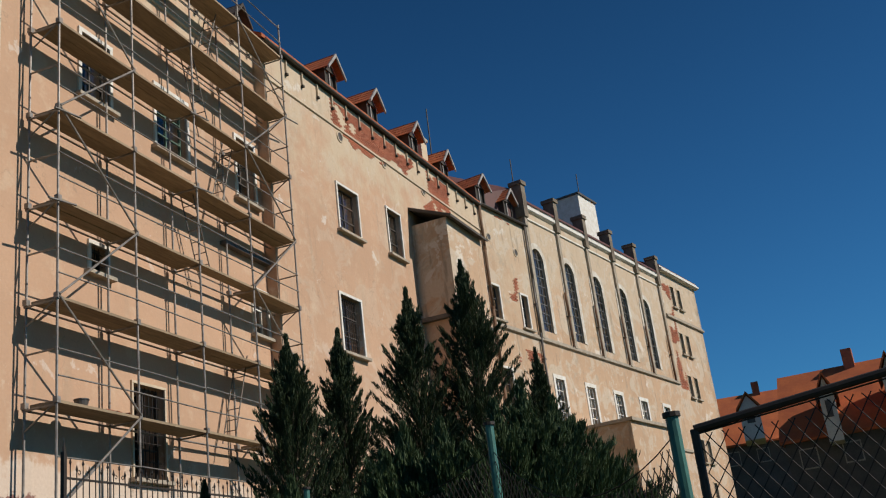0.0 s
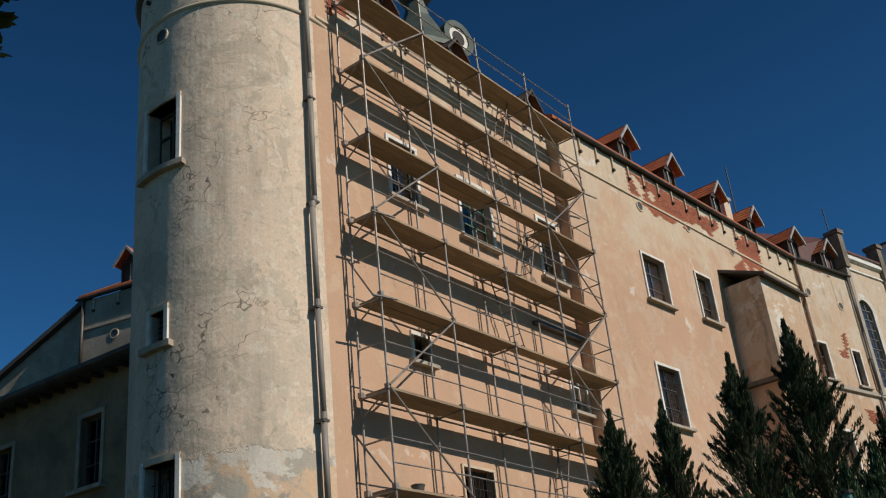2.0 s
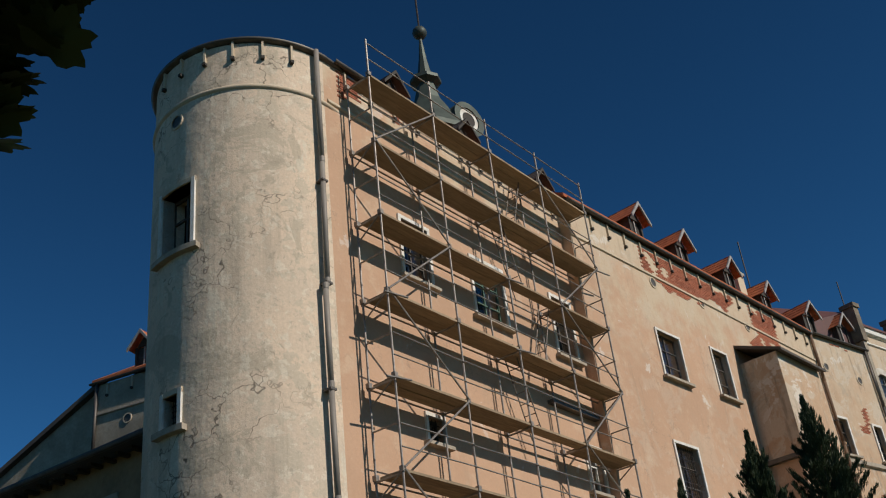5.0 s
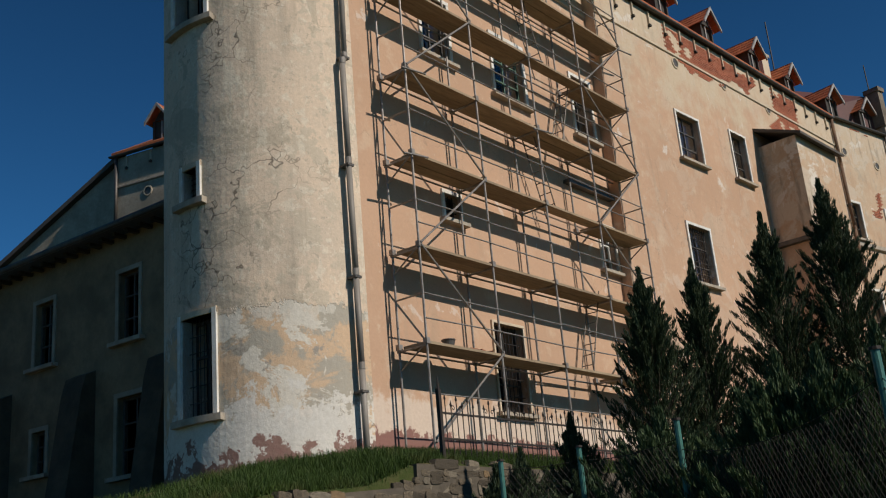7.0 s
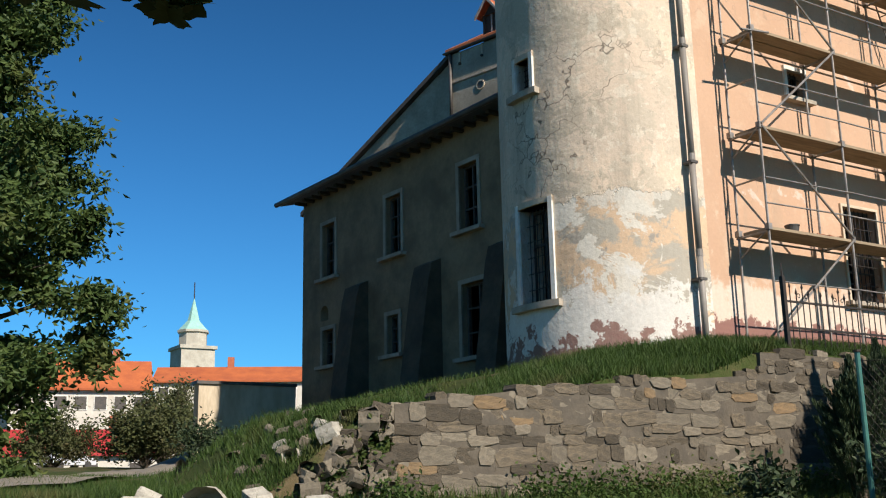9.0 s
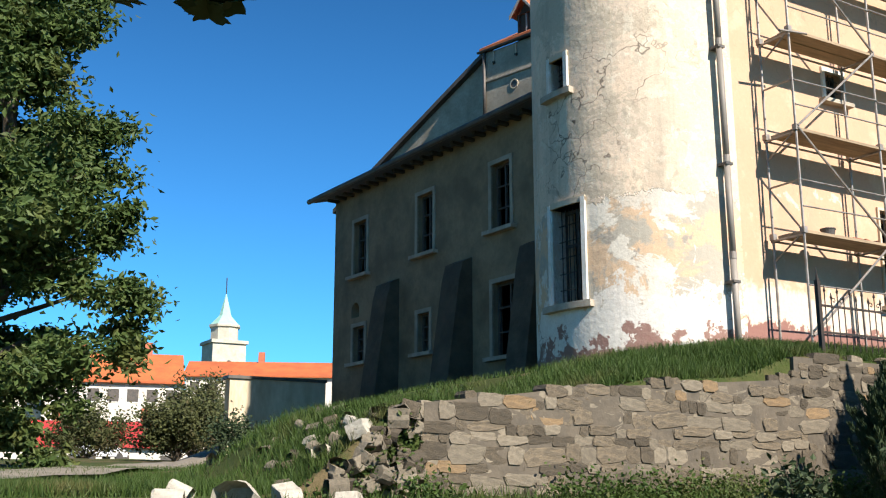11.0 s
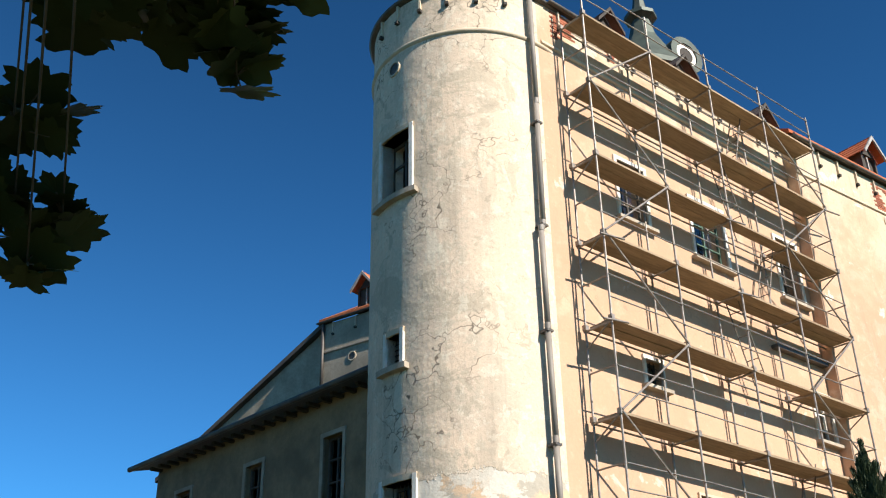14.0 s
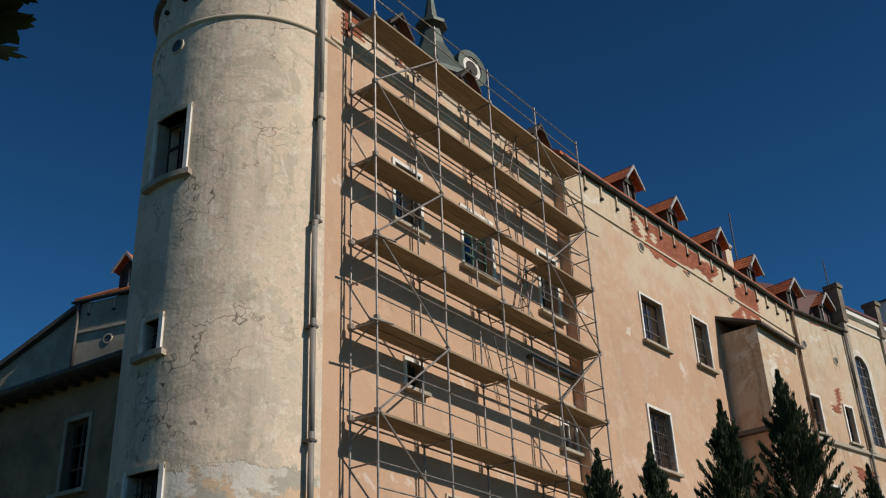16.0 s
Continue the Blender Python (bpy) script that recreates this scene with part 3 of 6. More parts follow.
# unseen backs and floors added to keep the rooms dark, near-black themselves
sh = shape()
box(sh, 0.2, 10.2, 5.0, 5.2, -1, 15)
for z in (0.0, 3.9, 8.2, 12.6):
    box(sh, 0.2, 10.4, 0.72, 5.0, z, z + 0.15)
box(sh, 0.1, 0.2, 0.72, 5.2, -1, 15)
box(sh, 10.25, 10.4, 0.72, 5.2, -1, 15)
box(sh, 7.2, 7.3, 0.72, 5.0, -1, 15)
solid("room_backs_scaffolded", sh, M_INSIDE, M1, "added near-black shell behind the scaffolded wall", "wall", "structure")
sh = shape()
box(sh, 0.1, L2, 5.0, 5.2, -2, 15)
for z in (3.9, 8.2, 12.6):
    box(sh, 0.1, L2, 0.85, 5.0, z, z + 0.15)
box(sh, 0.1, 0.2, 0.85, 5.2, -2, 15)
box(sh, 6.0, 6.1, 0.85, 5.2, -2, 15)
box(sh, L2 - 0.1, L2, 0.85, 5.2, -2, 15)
solid("room_backs_middle", sh, M_INSIDE, M2, "added near-black shell behind the middle wall", "wall", "structure")
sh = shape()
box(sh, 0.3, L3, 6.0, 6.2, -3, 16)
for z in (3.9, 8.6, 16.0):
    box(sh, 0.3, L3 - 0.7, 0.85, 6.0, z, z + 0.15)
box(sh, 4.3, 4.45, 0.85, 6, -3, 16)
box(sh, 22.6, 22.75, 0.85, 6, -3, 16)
solid("room_backs_chapel", sh, M_INSIDE, M3, "added near-black shell behind the arched windows", "wall", "structure")


def strip(m, s0, s1, z, h, out, name, label, mat):
    """A moulded horizontal course: three stepped fillets in one piece."""
    sh = shape()
    prism_len = [(-out, z), (-out, z + h * 0.45), (-out * 0.55, z + h * 0.6), (-out * 0.55, z + h), (0.01, z + h), (0.01, z - h * 0.25), (-out * 0.4, z - h * 0.2)]
    v, f = sh
    n = len(prism_len)
    v.extend((s0, d, q) for d, q in prism_len)
    v.extend((s1, d, q) for d, q in prism_len)
    f.extend((i, (i + 1) % n, n + (i + 1) % n, n + i) for i in range(n))
    f.extend([tuple(range(n)), tuple(reversed(range(n, 2 * n)))])
    return solid(name, sh, mat, m, label, "moulding", "structure")


strip(M1, 0.1, 10.38, 13.62, 0.10, 0.05, "trim", "thin moulded string course under the eaves", M_TRIM)
strip(M2, 0.0, L2, 13.70, 0.10, 0.05, "trim", "thin moulded string course under the eaves", M_TRIM)
strip(M3, 0.0, 22.5, 9.28, 0.2, 0.12, "trim", "weathered string course below the chapel windows", M_SILL)
strip(M3, 5.0, 22.5, 5.08, 0.16, 0.10, "trim", "weathered sill course below the lower windows", M_SILL)
strip(M3, 22.6, L3, 13.65, 0.22, 0.14, "trim", "moulded string course round the end block", M_SILL)
strip(M3, 4.6, 22.5, 16.1, 0.34, 0.16, "trim", "pale cornice of the chapel parapet", M_WHITE)
strip(M3, 4.6, 22.5, 15.55, 0.1, 0.07, "trim", "thin pale fillet under the cornice", M_WHITE)
strip(M3, 22.6, L3 + 0.25, 16.75, 0.3, 0.3, "trim", "pale eaves cornice of the end block", M_WHITE)

# ---- round corner tower ----
TC, TR = (-0.45, 2.5), 2.5
M_T = Matrix.Translation((*TC, 0))


def on_tower(s, d, z):
    """s runs along the curved face, from the wing wall round to the facade; d into the wall."""
    a = s / TR
    return ((TR - d) * math.cos(a), (TR - d) * math.sin(a), z)


def deg(a):
    return radians(a) * TR


T_OPEN = [(deg(175.6), deg(195.6), 0.88, 2.86), (deg(177.6), deg(187.8), 5.3, 6.02), (deg(170), deg(193.4), 9.42, 11.1)]
tower_wall = wall(shape(), deg(120), deg(271), -1.2, EAVE - 0.05, 0.55, T_OPEN, on_tower, TR * radians(3))
tower = solid("corner_tower", tower_wall, M_TOWER, M_T, "round corner tower in cracked beige plaster with patched foot", "tower", "structure")
sh = shape()
lathe(sh, [(TR, 13.45), (TR + 0.05, 13.48), (TR + 0.06, 13.53), (TR + 0.03, 13.57), (TR, 13.59)], 96)
part("string_ring", sh, M_TRIM, tower, "moulded plaster ring under the eaves", True)
sh = shape()
lathe(sh, [(TR - 0.3, EAVE - 0.03), (TR + 0.10, EAVE - 0.01), (TR + 0.15, EAVE + 0.04), (TR + 0.10, EAVE + 0.07), (0.01, EAVE + 1.3)], 96)
part("roof", sh, M_GUTTER, tower, "dark sheet roof with projecting gutter", True)
# added near-black lining carries the shade inside the tower
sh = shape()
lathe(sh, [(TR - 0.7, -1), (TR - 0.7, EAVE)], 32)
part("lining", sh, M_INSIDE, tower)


def corbel(m, s, z, parent=None):
    """A short rafter-end bracket on a stem below the gutter."""
    c = thing("corbel", m @ Matrix.Translation((s, 0, z)), "short wooden rafter bracket under the gutter", "bracket", "brackets under the eaves")
    sh = shape()
    box(sh, -0.025, 0.025, -0.07, 0.02, 0.02, 0.50)
    part("stem", sh, M_TRIM, c)
    sh = shape()
    box(sh, -0.045, 0.045, -0.10, 0.02, -0.06, 0.02)
    part("foot", sh, M_DARKWOOD, c)
    return c


first = corbel(M2, 1.3, 14.38)
for i in range(1, 17):
    copy_thing(first, M2 @ Matrix.Translation((1.3 + 0.965 * i, 0, 14.38)))
for i in range(11):
    copy_thing(first, M1 @ Matrix.Translation((0.75 + 0.93 * i, 0, 14.38)))
for i in range(6):
    a = radians(168.2 + 16.1 * i)
    copy_thing(first, M_T @ Matrix.Rotation(a + math.pi / 2, 4, "Z") @ Matrix.Translation((0, -TR, 14.38)))


def eaves_gutter(m, s0, s1, z):
    g = thing("eaves_gutter", m, "dark half-round gutter along the eaves", "gutter", kind="structure")
    v, f = sh = shape()
    pts = [(-0.15 + 0.07 * math.cos(a), z + 0.07 * math.sin(a)) for a in [math.pi + math.pi * i / 8 for i in range(9)]]
    pts += [(-0.15 + 0.057 * math.cos(a), z + 0.057 * math.sin(a)) for a in [TAU - math.pi * i / 8 for i in range(9)]]
    n = len(pts)
    v.extend((s0, d, q) for d, q in pts)
    v.extend((s1, d, q) for d, q in pts)
    f.extend((i, (i + 1) % n, n + (i + 1) % n, n + i) for i in range(n))
    f.extend([tuple(range(n)), tuple(reversed(range(n, 2 * n)))])
    part("trough", sh, M_GUTTER, g)
    part("soffit", box(shape(), s0, s1, -0.085, 0.02, z - 0.03, z + 0.02), M_DARKWOOD, g)
    return g


eaves_gutter(M1, 0.3, 10.3, 14.98)
eaves_gutter(M2, -0.1, L2, 14.98)
eaves_gutter(M3, 0.1, 4.45, 15.08)


# ---- roofs ----
def roof(m, s0, s1, z, run, rise, mat, label):
    sh = shape()
    v, f = sh
    v.extend([(s0, -0.15, z), (s1, -0.15, z), (s1, run, z + rise), (s0, run, z + rise), (s0, -0.15, z + 0.12), (s1, -0.15, z + 0.12), (s1, run, z + rise + 0.12), (s0, run, z + rise + 0.12)])
    v.extend([(s0, 2 * run, z), (s1, 2 * run, z)])
    f.extend([(0, 3, 2, 1), (4, 5, 6, 7), (0, 1, 5, 4), (0, 4, 7, 3), (1, 2, 6, 5), (7, 6, 9, 8), (3, 7, 8), (2, 9, 6)])
    return solid("roof", sh, mat, m, label, "roof", "structure")


roof(M1, 1.6, 10.5, 15.0, 2.6, 1.5, M_TILE, "orange tiled roof behind the gutter")
roof(M2, -0.2, L2, 15.0, 6, 3.3, M_TILE, "orange tiled roof behind the gutter")
roof(M3, 4.6, 22.6, 16.4, 5.5, 2.9, M_MAROON, "maroon sheet-metal chapel roof")
roof(M3, 22.5, L3 + 0.2, 17.0, 5, 2.2, M_MAROON, "maroon sheet-metal roof of the end block")
# hipped end of the chapel roof, seen over the link
sh = shape()
sh[0].extend([(-2.5, 2.2, 15.2), (4.4, 0.3, 15.2), (4.4, 5.5, 20.0), (-2.5, 5.5, 17.9), (4.4, 0.3, 17.2), (-2.5, 9, 15.2), (4.4, 9, 15.2)])
sh[1].extend([(0, 1, 4), (0, 4, 2, 3), (1, 6, 2, 4), (0, 3, 5), (3, 2, 6, 5), (0, 5, 6, 1)])
solid("roof", sh, M_MAROON, M3, "maroon sheet-metal roof beside the chapel gable", "roof", "structure")


def dormer(m, s, z, d=0.35, tile=None, board=None, label="small gabled dormer with orange tiles and grey bargeboards"):
    """A small gabled dormer: plank cheeks, bargeboards, dark opening and tiles laid one by one."""
    o = thing("roof_dormer", m @ Matrix.Translation((s, d, z)), label, "dormer", "dormers along the eaves")
    w, h, g, back = 0.42, 0.75, 0.55, 2.2
    sh = shape()
    box(sh, -w, -w + 0.08, 0.0, back, -0.6, h)
    box(sh, w - 0.08, w, 0.0, back, -0.6, h)
    box(sh, -w + 0.08, w - 0.08, 0.0, 0.06, -0.6, -0.1)
    prism(sh, [(-w + 0.08, h), (w - 0.08, h), (0, h + g * 0.75)], 0.0, 0.06)
    part("cheek_frame", sh, M_DARKWOOD, o, "dark weathered planks")
    part("shutter", box(shape(), -w + 0.08, w - 0.08, 0.1, 0.14, -0.1, h), M_DARKWOOD, o)
    sh = shape()
    box(sh, -0.03, 0.03, 0.04, 0.10, -0.1, h)
    part("mullion", sh, M_WOODGREY, o)
    over, front = w + 0.2, -0.28
    slope = g / (w + 0.05)
    for sgn in (-1, 1):
        sh = shape()
        low = h - 0.18 * slope
        prism(sh, [(sgn * over, low), (0, low + over * slope), (0, low + over * slope + 0.15), (sgn * over, low + 0.13)][::sgn], front - 0.03, front + 0.03)
        part("bargeboard", sh, board or M_WOODGREY, o)
        base = Vector((sgn * over, front + 0.04, low + 0.10))
        rows_n, cols = 4, 9
        sl = Vector((-sgn * over, 0, over * slope)) / rows_n
        for r in range(rows_n):
            for c in range(cols):
                y0 = (back - front) / cols * c
                y1 = y0 + (back - front) / cols - 0.012
                a, b = base + sl * r, base + sl * (r + 1.12)
                up = Vector((0, 0, 0.035))
                q = [a + Vector((0, y0, 0)), a + Vector((0, y1, 0)), b + Vector((0, y1, 0)), b + Vector((0, y0, 0))]
                sh = shape()
                sh[0].extend(tuple(p + up * (0.9 if i < 2 else 0.2)) for i, p in enumerate(q))
                sh[0].extend(tuple(p - up * (0.0 if i < 2 else 0.6)) for i, p in enumerate(q))
                sh[1].extend([(0, 1, 2, 3), (7, 6, 5, 4), (0, 4, 5, 1), (1, 5, 6, 2), (2, 6, 7, 3), (3, 7, 4, 0)])
                part("tile", sh, tile or M_TILE, o)
    return o


d0 = dormer(M2, 5.0, 15.55)
for s, dz in ((8.1, 0.0), (11.7, 0.05), (14.75, -0.1)):
    copy_thing(d0, M2 @ Matrix.Translation((s, 0.35, 15.55 + dz)))
for s in (1.05, 3.7):
    copy_thing(d0, M3 @ Matrix.Translation((s, 0.35, 15.55)))
d1 = dormer(M1, 3.05, 15.2, 0.35, M_LEADROOF, M_DARKWOOD, "small dark weathered wooden dormer above the scaffold")
d1.scale = (0.85, 0.85, 0.85)
for s in (6.25, 10.2):
    copy_thing(d1, M1 @ Matrix.Translation((s, 0.35, 15.2)))

# ---- windows ----
for i, o in enumerate(W1_OPEN[:3]):
    window(M1, *o, ("wooden casement window in a white surround behind scaffold", "green casement window standing open behind scaffold", "wooden casement window in a white surround behind scaffold")[i], 0.1, bars=(2, 3), sash=M_GREENSASH if i == 1 else M_SASH)
window(M1, *W1_OPEN[3], "small barred window in a white surround", 0.09, bars=(2, 2), grille=True)
window(M1, *W1_OPEN[4], "white casement window beside the wall corner", 0.1, bars=(2, 3), sash=M_WHITE)
window(M1, *W1_OPEN[5], "large dark barred ground-floor window with a stone sill", 0.06, casing_mat=M_TRIM, bars=(2, 3), grille=True, pane=False)
for o in W2_OPEN[:2]:
    window(M2, *o, "tall casement window with white surround in peach wall", 0.08, bars=(2, 3))
window(M2, *W2_OPEN[2], "tall barred casement window with white surround", 0.09, bars=(2, 3), grille=True)
for o in W3_LOW:
    window(M3, *o, "casement window in a pale surround", 0.1, bars=(2, 3))
for o in W3_MID:
    if len(o) > 4:
        window(M3, *o[:4], "tall arched chapel window with leaded panes and pale surround", 0.3, 0.03, 0.08, (3, 9), M_LEADING, M_WORNWHITE, sill=False, arched=True)
    else:
        window(M3, *o, "white casement window with a bright splayed surround", 0.2, 0.03, 0.09, (2, 4), M_WHITE)
for o in W3_FAR:
    window(M3, *o, "small narrow window of the end block", 0.05, 0.03, 0.12, (2, 2), M_SASH, M_TRIM)


def tower_frame(a, z=0.0):
    return M_T @ Matrix.Rotation(radians(a) + math.pi / 2, 4, "Z") @ Matrix.Translation((0, -TR, 0))


def tower_window(a0, a1, z0, z1, label, grille):
    """A window in the curved wall, its jambs and sill following the curve."""
    WINDOWS[0] += 1
    w = thing(f"window_{WINDOWS[0]}", M_T, label, "window", kind="structure")
    for e0, e1 in ((a0 - 2.2, a0), (a1, a1 + 2.2)):
        part("jamb", wall(shape(), deg(e0), deg(e1), z0, z1 + 0.1, 0.4, (), lambda s, d, z: on_tower(s, d - 0.06, z)), M_WHITE, w, "white-painted jamb")
    part("lintel", wall(shape(), deg(a0 - 2.2), deg(a1 + 2.2), z1, z1 + 0.12, 0.4, (), lambda s, d, z: on_tower(s, d - 0.05, z), 0.12), M_TRIM, w)
    part("sill", wall(shape(), deg(a0 - 5), deg(a1 + 5), z0 - 0.13, z0 + 0.0, 0.45, (), lambda s, d, z: on_tower(s, d - 0.15, z), 0.12), M_SILL, w, "projecting stone sill")
    mid, half = (a0 + a1) / 2, TR * math.sin(radians(a1 - a0) / 2)
    m = Matrix.Rotation(radians(mid) + math.pi / 2, 4, "Z") @ Matrix.Translation((0, -TR + 0.34, 0))
    for x0, x1, q0, q1 in ((-half, -half + 0.07, z0, z1), (half - 0.07, half, z0, z1), (-0.03, 0.03, z0, z1), (-half, half, z1 - 0.07, z1), (-half, half, z0, z0 + 0.07), (-half, half, z0 + (z1 - z0) * 0.62, z0 + (z1 - z0) * 0.62 + 0.05)):
        part("sash_bar", box(shape(), x0, x1, 0, 0.06, q0, q1, m), M_SASH, w)
    if grille:
        for i in range(1, 8):
            x = -half + 2 * half * i / 8
            part("grille_bar", tube(shape(), m @ Vector((x, -0.14, z0)), m @ Vector((x, -0.14, z1)), 0.011, 5), M_IRON, w)
        for i in range(1, 6):
            z = z0 + (z1 - z0) * i / 6
            part("grille_bar", tube(shape(), m @ Vector((-half, -0.14, z)), m @ Vector((half, -0.14, z)), 0.011, 5), M_IRON, w)
    return w


tower_window(175.6, 195.6, 0.88, 2.86, "large dark barred tower window with white jambs and curved sill", True)
tower_window(177.6, 187.8, 5.3, 6.02, "small barred tower window with white surround", True)
tower_window(170, 193.4, 9.42, 11.1, "open dark upper tower window with white jamb", False)


def round_vent(m, s, z, r=0.16):
    o = thing("round_vent", m @ Matrix.Translation((s, 0, z)), "small round vent hole with plaster rim in the wall", "vent", "round vents under the eaves")
    sh = shape()
    v, f = sh
    n = 16
    for rr, dd in ((r, -0.03), (r + 0.05, -0.03), (r + 0.06, 0.01)):
        v.extend((rr * math.cos(TAU * i / n), dd, rr * math.sin(TAU * i / n)) for i in range(n))
    for k in range(2):
        f.extend((k * n + i, k * n + (i + 1) % n, (k + 1) * n + (i + 1) % n, (k + 1) * n + i) for i in range(n))
    part("rim", sh, M_TRIM, o)
    # dark disc on the wall stands in for the shade in the hole
    sh = shape()
    sh[0].extend((r * math.cos(TAU * i / n), -0.008, r * math.sin(TAU * i / n)) for i in range(n))
    sh[1].append(tuple(range(n)))
    part("cover", sh, M_GUTTER, o, "dark disc standing in for the shaded hole")
    return o


v0 = round_vent(M2, 4.6, 13.45)
for s, z in ((7.9, 13.66), (11.3, 13.66)):
    copy_thing(v0, M2 @ Matrix.Translation((s, 0, z)))
copy_thing(v0, M3 @ Matrix.Translation((0.6, 0, 13.6)))
copy_thing(v0, M3 @ Matrix.Translation((3.1, 0, 13.4)))
copy_thing(v0, tower_frame(181) @ Matrix.Translation((0, 0, 13.05)))


# ---- drainpipes ----
def drainpipe(name, m, points, r, label, mat):
    """A pipe of straight lengths with socket rings and wall clips."""
    o = thing(name, m, label, "pipe")
    for a, b in zip(points, points[1:]):
        part("pipe_length", tube(shape(), a, b, r, 14), mat, o, smooth=True)
        part("socket", tube(shape(), Vector(b) + Vector((0, 0, 0.1)), Vector(b) - Vector((0, 0, 0.04)), r * 1.1, 14), mat, o)
    for z in (1.1, 3.4, 5.8, 8.3, 11.0):
        if not points[-1][2] + 0.1 < z < points[0][2] - 0.1:
            continue
        near = min(points, key=lambda p: abs(p[2] - z))
        part("clip", box(shape(), near[0] - r * 1.4, near[0] + r * 1.4, near[1] - r * 1.15, 0.03, z, z + 0.05), M_GUTTER, o)
    return o


drainpipe("drainpipe", M1, [(-0.32, -0.12, 14.95), (-0.32, -0.12, 11.6), (-0.36, -0.12, 8.35), (-0.44, -0.13, 8.2), (-0.43, -0.13, 5.9), (-0.41, -0.13, 3.5), (-0.40, -0.13, 1.6), (-0.39, -0.13, -0.25)], 0.064, "tall grey zinc drainpipe between tower and facade", M_ZINC)
drainpipe("drainpipe", M2, [(L2 - 0.1, -0.1, 14.95), (L2 - 0.1, -0.1, 12.8), (L2 - 0.1, -0.1, 10), (L2 - 0.1, -0.1, 7.0), (L2 - 0.1, -0.1, 3.0)], 0.07, "rusty brown drainpipe at the wall joint", M_RUST)
for s in (4.6,):
    drainpipe("drainpipe", M3, [(s - 0.35, -0.1, 15.0), (s - 0.35, -0.1, 12.2), (s - 0.35, -0.1, 9.5), (s - 0.35, -0.1, 5.2)], 0.06, "dark drainpipe beside the chapel", M_GUTTER)
for i in range(5):
    s = 7.98 + 3.5 * i
    drainpipe("drainpipe", M3, [(s - 0.22, -0.12, 12.3), (s - 0.22, -0.12, 11.0), (s - 0.22, -0.12, 9.5)], 0.06, "short rusty downpipe beside a pilaster", M_RUST)

# ---- chapel pilasters ----
for i in range(6):
    s = 4.55 + 3.5 * i
    p = thing("pilaster", M3 @ Matrix.Translation((s, 0, 0)), "slim plaster pilaster rising above the parapet", "pilaster", "chapel pilasters", kind="structure")
    part("shaft", box(shape(), -0.13, 0.13, -0.12, 0.05, 9.4, 15.6), M_SILL, p)
    part("pier", box(shape(), -0.2, 0.2, -0.2, 0.4, 15.6, 17.3), M_PIER, p)
    part("cap", box(shape(), -0.27, 0.27, -0.27, 0.47, 17.3, 17.5), M_PIER, p)

# ---- oriel box ----
o = thing("oriel", M2, "plain boxed plaster oriel with a small lean-to roof", "oriel", kind="structure")
part("body", box(shape(), 9.75, 13.1, -1.45, 0.02, 7.95, 11.68), M_WALL3, o)
sh = shape()
sh[0].extend([(9.6, -1.72, 11.6), (13.3, -1.72, 11.6), (13.3, 0.02, 12.3), (9.6, 0.02, 12.3), (9.6, -1.72, 11.7), (13.3, -1.72, 11.7), (13.3, 0.02, 12.42), (9.6, 0.02, 12.42)])
sh[1].extend([(0, 3, 2, 1), (4, 5, 6, 7), (0, 1, 5, 4), (0, 4, 7, 3), (1, 2, 6, 5), (2, 3, 7, 6)])
part("roof", sh, M_LEADROOF, o, "dark sheet lean-to roof")
part("ledge", box(shape(), 9.65, 13.05, -1.53, 0.02, 7.8, 7.95), M_GUTTER, o)
part("lower_body", box(shape(), 9.9, 12.8, -1.2, 0.02, -2, 7.8), M_WALL2, o)

# low annex with a flat top below the chapel windows
solid("annex", box(shape(), 5.2, 9.9, -3.4, -0.02, -3, 4.85), M_WALL3, M3, "low plaster annex below the chapel windows", "annex", "structure")
solid("annex_coping", box(shape(), 5.05, 10.05, -3.55, -0.02, 4.85, 5.0), M_SILL, M3, "stone coping on the low annex", "coping", "structure")

# ---- clock turret and spire ----
t = thing("clock_turret", Matrix.Translation((10.6, 5.0, 0)), "dark copper roof turret with ball spire and clock", "turret")
sh = shape()
lathe(sh, [(1.35, 17.0), (1.35, 20.2), (1.6, 20.35), (1.55, 20.6), (1.0, 21.5), (0.55, 22.4), (0.36, 23.2), (0.62, 23.35), (0.62, 23.5), (0.3, 23.7), (0.16, 24.6), (0.05, 25.7)], 8)
part("cap", sh, M_COPPER, t, "tapering green-black copper cap")
sh = shape()
lathe(sh, [(0.01, 25.65)] + [(0.3 * math.sin(math.pi * i / 8), 25.97 - 0.3 * math.cos(math.pi * i / 8)) for i in range(1, 8)] + [(0.01, 26.28)], 14)
part("ball", sh, M_COPPER, t, smooth=True)
part("finial", tube(shape(), (0, 0, 26.2), (0, 0, 28.2), 0.04, 6), M_IRON, t)
mc = Matrix.Translation((0.62, -1.3, 21.15)) @ Matrix.Scale(0.8, 4) @ Matrix.Rotation(radians(-8), 4, "Z")


def ring(r0, r1, d0, d1, n=28):
    """A flat ring standing upright."""
    v, f = shape()
    for r, d in ((r0, d0), (r1, d0), (r1, d1), (r0, d1)):
        v.extend((r * math.cos(TAU * i / n), d, r * math.sin(TAU * i / n)) for i in range(n))
    for q in range(4):
        f.extend((q * n + i, q * n + (i + 1) % n, (q + 1) % 4 * n + (i + 1) % n, (q + 1) % 4 * n + i) for i in range(n))
    return v, f


